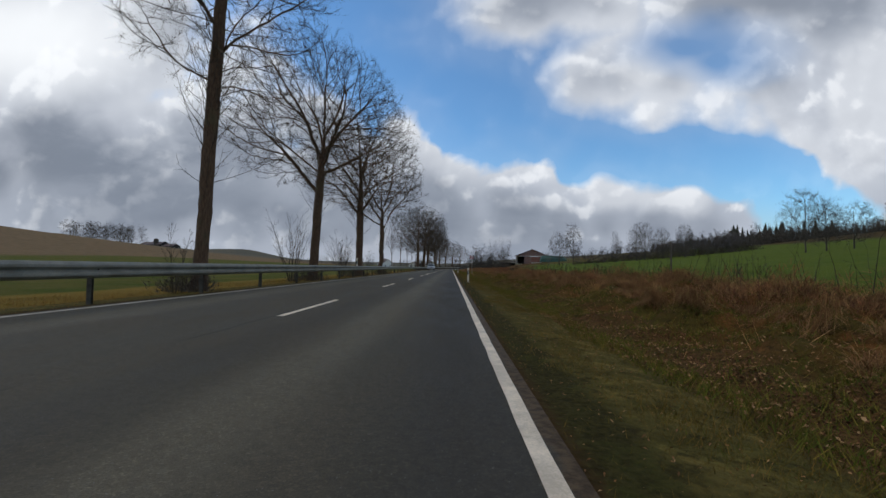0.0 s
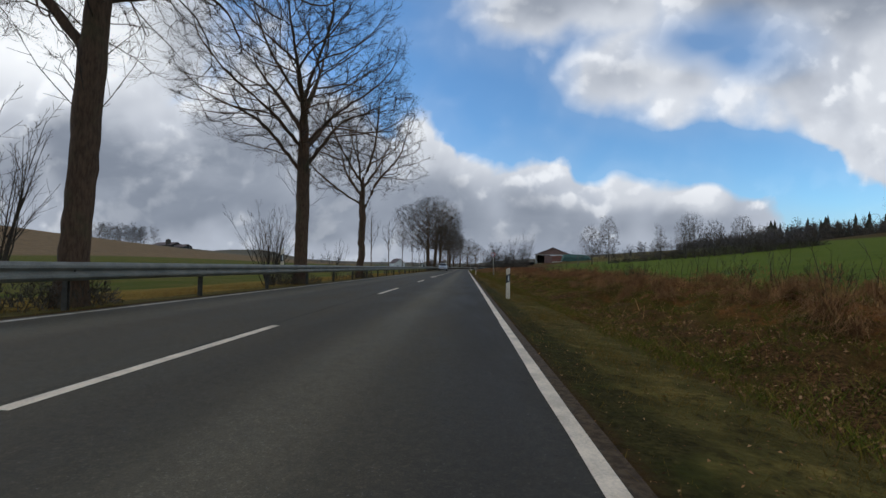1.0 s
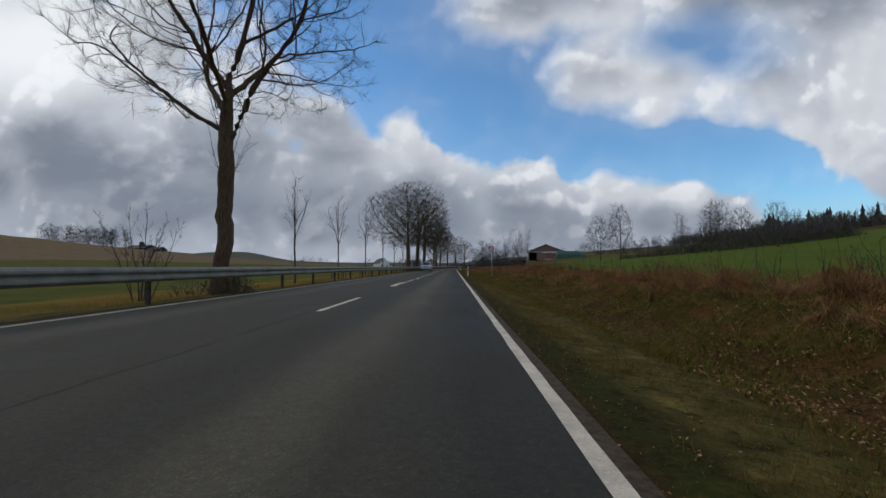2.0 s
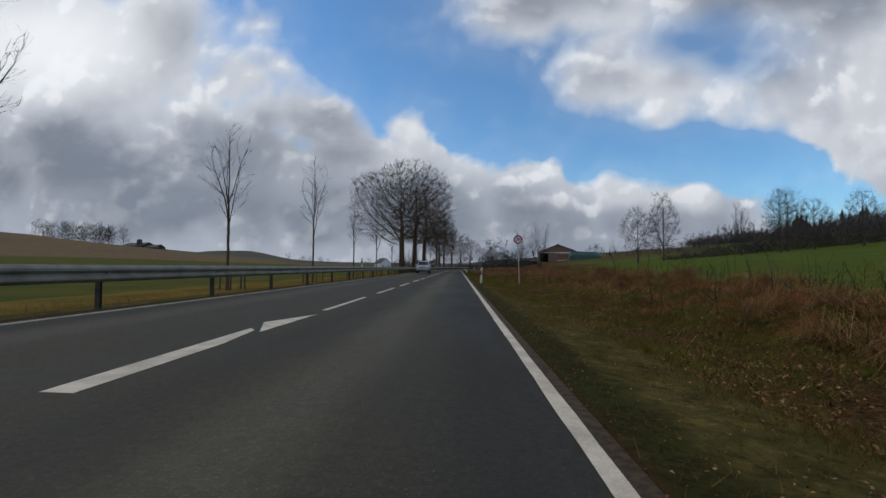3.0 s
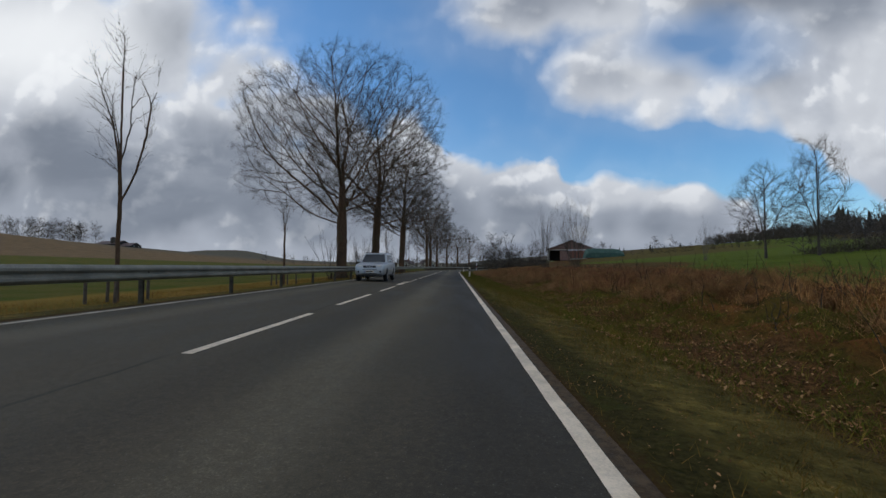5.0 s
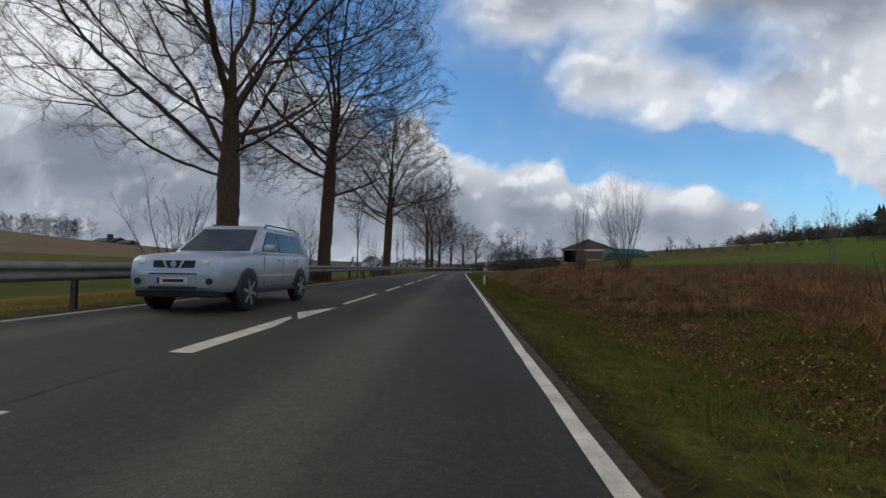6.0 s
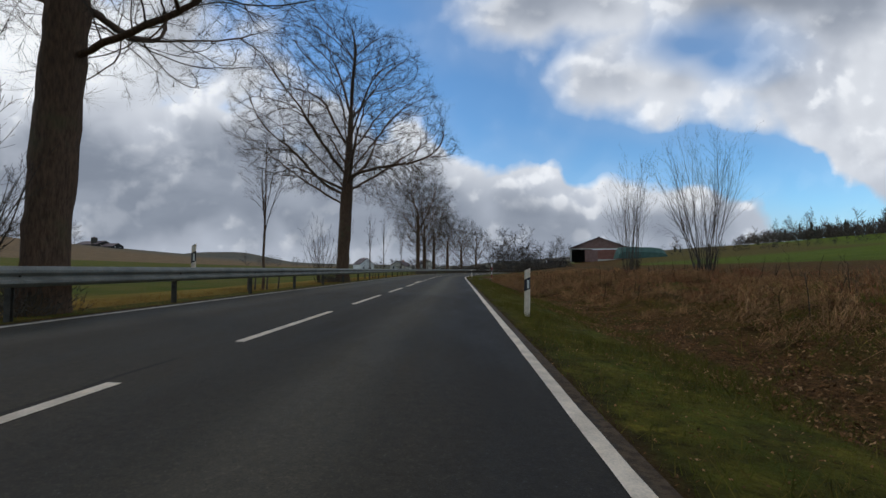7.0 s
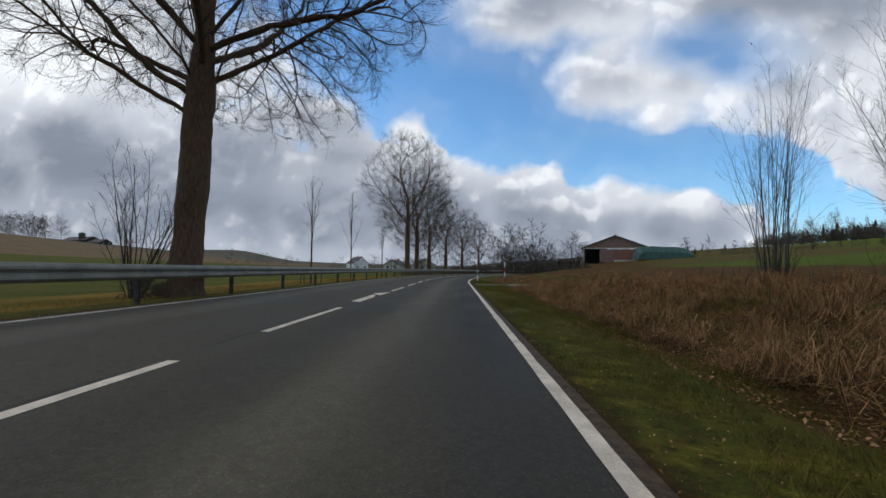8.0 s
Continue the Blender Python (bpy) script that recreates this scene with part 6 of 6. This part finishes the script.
l, y = scatter(200000, 3.4, 11.0, 0, 112)
m = lumps(l, y) + 0.5 * lumps(l * 2.3 + 5, y * 2.1)
k = g.uniform(0, 1, len(l)) < (0.35 + 0.5 * m) * (0.06 + 0.94 * ramp(l + 1.2 * lumps(l * 0.5, y * 0.6), 4.6, 6.6))
l, y, m = l[k], y[k], m[k]
blades("bank_grass", l, y, (0.16 + 0.22 * np.clip(m + 0.2, 0, 1.2)) * g.uniform(0.4, 1.2, len(l)), g.uniform(0.005, 0.012, len(l)), 1.3, DRY_BLADES, "tangled dead brown grass on the roadside bank", 3)


def mounds(name, places, per, mat, label, seed):
    """Matted tussocks: blades that rise from the middle of a mound and hang down all round it; places: distance from the road's axis, y, half width, height."""
    r = np.random.default_rng(seed)
    l, y, w, h = (np.repeat(np.array(c, float), per) for c in zip(*places))
    n = len(l)
    a = np.repeat(r.uniform(0, 2 * np.pi, len(places)), per) + r.normal(0, 1.3, n)
    way = np.stack([np.cos(a), np.sin(a)], 1)
    foot = np.stack([l + bend(y), y], 1) + r.normal(0, 0.16, (n, 2)) * w[:, None]
    out = (w * r.uniform(0.25, 1.15, n))[:, None]
    top = h * r.uniform(0.25, 1.0, n) ** 0.8
    stray = r.normal(0, 0.22, (n, 2)) * w[:, None]

    def at(xy, z):
        return np.stack([xy[:, 0], xy[:, 1], land(xy[:, 0], xy[:, 1]) + z], 1)

    root, crest, tip = at(foot, top * 0.55), at(foot + way * out * 0.45, top), at(foot + way * out + stray, top * r.uniform(0.0, 0.9, n))
    side = np.stack([-way[:, 1], way[:, 0], np.zeros(n)], 1) * r.uniform(0.0018, 0.0045, n)[:, None]
    v = np.stack([root - side, root + side, crest - side, crest + side, tip], 1).reshape(-1, 3)
    i = np.arange(n)[:, None] * 5
    f = np.concatenate([i + np.array([[0, 1, 3]]), i + np.array([[0, 3, 2]]), i + np.array([[2, 3, 4]])], 0)
    return tagged(new(name, fast_mesh(name, v, f, mat, False)), label, "grass", kind="stuff")


spots = [(4.5 + 3.8 * g.uniform() ** 0.7, g.uniform(0, 112), g.uniform(0.30, 0.90), g.uniform(0.18, 0.50)) for _ in range(380)]
mounds("grass_tussocks", spots, 190, MATTED_GRASS, "matted drooping mounds of dead tan grass along the bank", 13)
l, y = scatter(110000, 2.3, 5.6, 0, 112)
k = g.uniform(0, 1, len(l)) < (0.25 + 0.75 * (lumps(l * 1.1 + 2, y * 0.8) > -0.2)) * (1 - ramp(l, 4.4, 5.6))
l, y = l[k], y[k]
blades("bank_weeds", l, y, g.uniform(0.04, 0.17, len(l)), g.uniform(0.006, 0.014, len(l)), 1.4, WEED_BLADES, "low olive grass and weeds on the foot of the bank", 28)
l, y = scatter(300000, 2.8, 19.0, 100, 200)
m = lumps(l, y) + 0.5 * lumps(l * 2.3 + 5, y * 2.1)
k = (g.uniform(0, 1, len(l)) < (0.30 + 0.62 * m) * ramp(l + 0.9 * lumps(l, y, 0.9), 3.3, 5.4) * (1 - 0.7 * ramp(l, 10, 19))) & ((y < 169) | (y > 175.5 + 0.12 * l))
l, y, m = l[k], y[k], m[k]
blades("bank_grass", l, y, (0.12 + 0.20 * np.clip(m + 0.2, 0, 1.2)) * g.uniform(0.4, 1.3, len(l)), g.uniform(0.004, 0.009, len(l)), 2.4, RED_BLADES, "tall dead reddish-brown grass beside the ditch", 4)
l, y = scatter(300000, 2.1, 9.0, 0, 112)
k = g.uniform(0, 1, len(l)) < (0.12 + 0.88 * (lumps(l * 0.8 + 3, y * 0.9) > -0.05)) * (1 - 0.6 * ramp(l, 6, 9))
l, y = l[k], y[k]
blades("bank_weeds", l, y, g.uniform(0.03, 0.16, len(l)), g.uniform(0.006, 0.015, len(l)), 1.4, WEED_BLADES, "low green weeds among the dead grass", 5)
l, y = scatter(150000, 2.4, 12.0, 104, 168)
k = (g.uniform(0, 1, len(l)) < 0.10 + 0.90 * (lumps(l * 0.6 + 1, y * 0.7) + 0.4 * lumps(l * 2.1, y * 1.9) > 0.18)) & (g.uniform(0, 1, len(l)) < ramp(l, 2.4, 6.5) * 0.8 + 0.2)
l, y = l[k], y[k]
blades("bank_weeds", l, y, g.uniform(0.04, 0.20, len(l)), g.uniform(0.006, 0.015, len(l)), 1.4, WEED_BLADES, "patches of low green weeds among the dead grass", 25)
spots = [(3.9 + 8.0 * g.uniform(), g.uniform(105, 146), g.uniform(0.35, 0.9), g.uniform(0.18, 0.50)) for _ in range(290)]
spots += [(3.0 + 8.0 * g.uniform() ** 1.2, g.uniform(142, 168), g.uniform(0.35, 0.95), g.uniform(0.26, 0.66)) for _ in range(300)]
mounds("grass_tussocks", spots, 140, RED_BLADES, "tangled drooping tussocks of dead brown grass beside the ditch", 14)
l, y = scatter(90000, -11.5, -6.85, 0, 190)
k = g.uniform(0, 1, len(l)) < 0.55 + 0.45 * lumps(l, y)
l, y = l[k], y[k]
blades("verge_grass", l, y, g.uniform(0.04, 0.13, len(l)) * (0.6 + 0.6 * ramp(-l, 7.2, 8.5)), g.uniform(0.007, 0.016, len(l)), 0.9, STRAW_BLADES, "yellowed grass behind the guard rail", 6)


def litter(name, n, l0, l1, y0, y1, seed, size, label):
    r = np.random.default_rng(seed)
    l, y = r.uniform(l0, l1, n), r.uniform(y0, y1, n)
    k = r.uniform(0, 1, n) < 0.25 + 0.75 * (lumps(l * 0.7 + 2, y * 0.8) + 0.4 > 0) * np.exp(-(((l - 3.3) / 1.6) ** 2))
    l, y = l[k], y[k]
    n = len(l)
    x = l + bend(y)
    at = np.stack([x, y, land(x, y) + r.uniform(0.005, 0.035, n)], 1)
    a, s = r.uniform(0, 6.28, n), r.uniform(*size, n)
    e1 = np.stack([np.cos(a), np.sin(a), r.normal(0, 0.45, n)], 1) * s[:, None]
    e2 = np.stack([-np.sin(a), np.cos(a), r.normal(0, 0.45, n)], 1) * (s * 0.6)[:, None]
    fold = np.array([0, 0, 1.0]) * (s * r.uniform(0.1, 0.5, n))[:, None]
    v = np.stack([at - e1, at - e2 * 0.9 + fold, at + e1, at + e2 * 0.9 + fold], 1).reshape(-1, 3)
    i = np.arange(n)[:, None] * 4
    f = np.concatenate([i + np.array([[0, 1, 2]]), i + np.array([[0, 2, 3]])], 0)
    return tagged(new(name, fast_mesh(name, v, f, DEAD_LEAVES, False)), label, "leaves", kind="stuff")


litter("leaf_litter", 150000, 2.2, 6.6, 0, 150, 31, (0.012, 0.030), "fallen brown leaves lying in the ditch")
litter("verge_debris", 60000, 0.66, 2.0, 0, 185, 32, (0.004, 0.015), "scattered leaf bits on the mossy road edge")


def stalks(name, n, l0, l1, y0, y1, h0, h1, seed, label):
    r = np.random.default_rng(seed)
    lines = []
    for _ in range(n):
        l, y, h = r.uniform(l0, l1), r.uniform(y0, y1), r.uniform(h0, h1)
        x = l + float(bend(y))
        p = np.array([x, y, float(land(x, y)) - 0.05])
        d = np.array([r.normal(0, 0.18), r.normal(0, 0.18), 1.0])
        q = [p, p + d * h * 0.5, p + d * h * 0.8 + r.normal(0, 0.06, 3) * h, p + d * h + r.normal(0, 0.09, 3) * h]
        lines.append((np.array(q), np.array([0.008, 0.006, 0.004, 0.003]) * r.uniform(0.7, 1.5)))
        for _ in range(r.integers(0, 4)):
            t = r.uniform(0.35, 0.9)
            s = p + d * h * t
            e = s + np.array([r.normal(0, 0.5), r.normal(0, 0.5), 0.7]) * h * 0.25
            lines.append((np.array([s, (s + e) / 2 + r.normal(0, 0.02, 3), e]), np.array([0.004, 0.003, 0.002])))
    v, f = tubes(lines, 3)
    return tagged(new(name, fast_mesh(name, v, f, TWIG)), label, "weeds", kind="stuff")


stalks("weed_stalks", 330, 7.5, 12.5, 6, 78, 0.5, 1.7, 41, "thin dead weed stalks along the field edge")
stalks("weed_stalks", 260, 5.0, 17.0, 100, 165, 0.4, 1.3, 42, "thin dead weed stalks in the brown grass")
stalks("bramble_stems", 240, 4.5, 9.0, 55, 105, 0.3, 0.8, 43, "dark bramble stems on the bank")
br = random.Random(77)
thicket("dead_bracken", [(6.2 + 3.8 * br.random() ** 0.8, 0.5 + 110 * br.random(), br.uniform(0.28, 0.80), br.uniform(0.35, 0.95)) for _ in range(260)], 44, BRACKEN, "low tangled mounds of dead reddish-brown bracken on the bank", 190, 0.008, "bracken")
thicket("dead_bracken", [(4.4 + 11 * br.random(), 104 + 62 * br.random(), br.uniform(0.25, 0.70), br.uniform(0.35, 0.9)) for _ in range(230)], 45, BRACKEN, "low tangled mounds of dead brown bracken beside the ditch", 170, 0.008, "bracken")
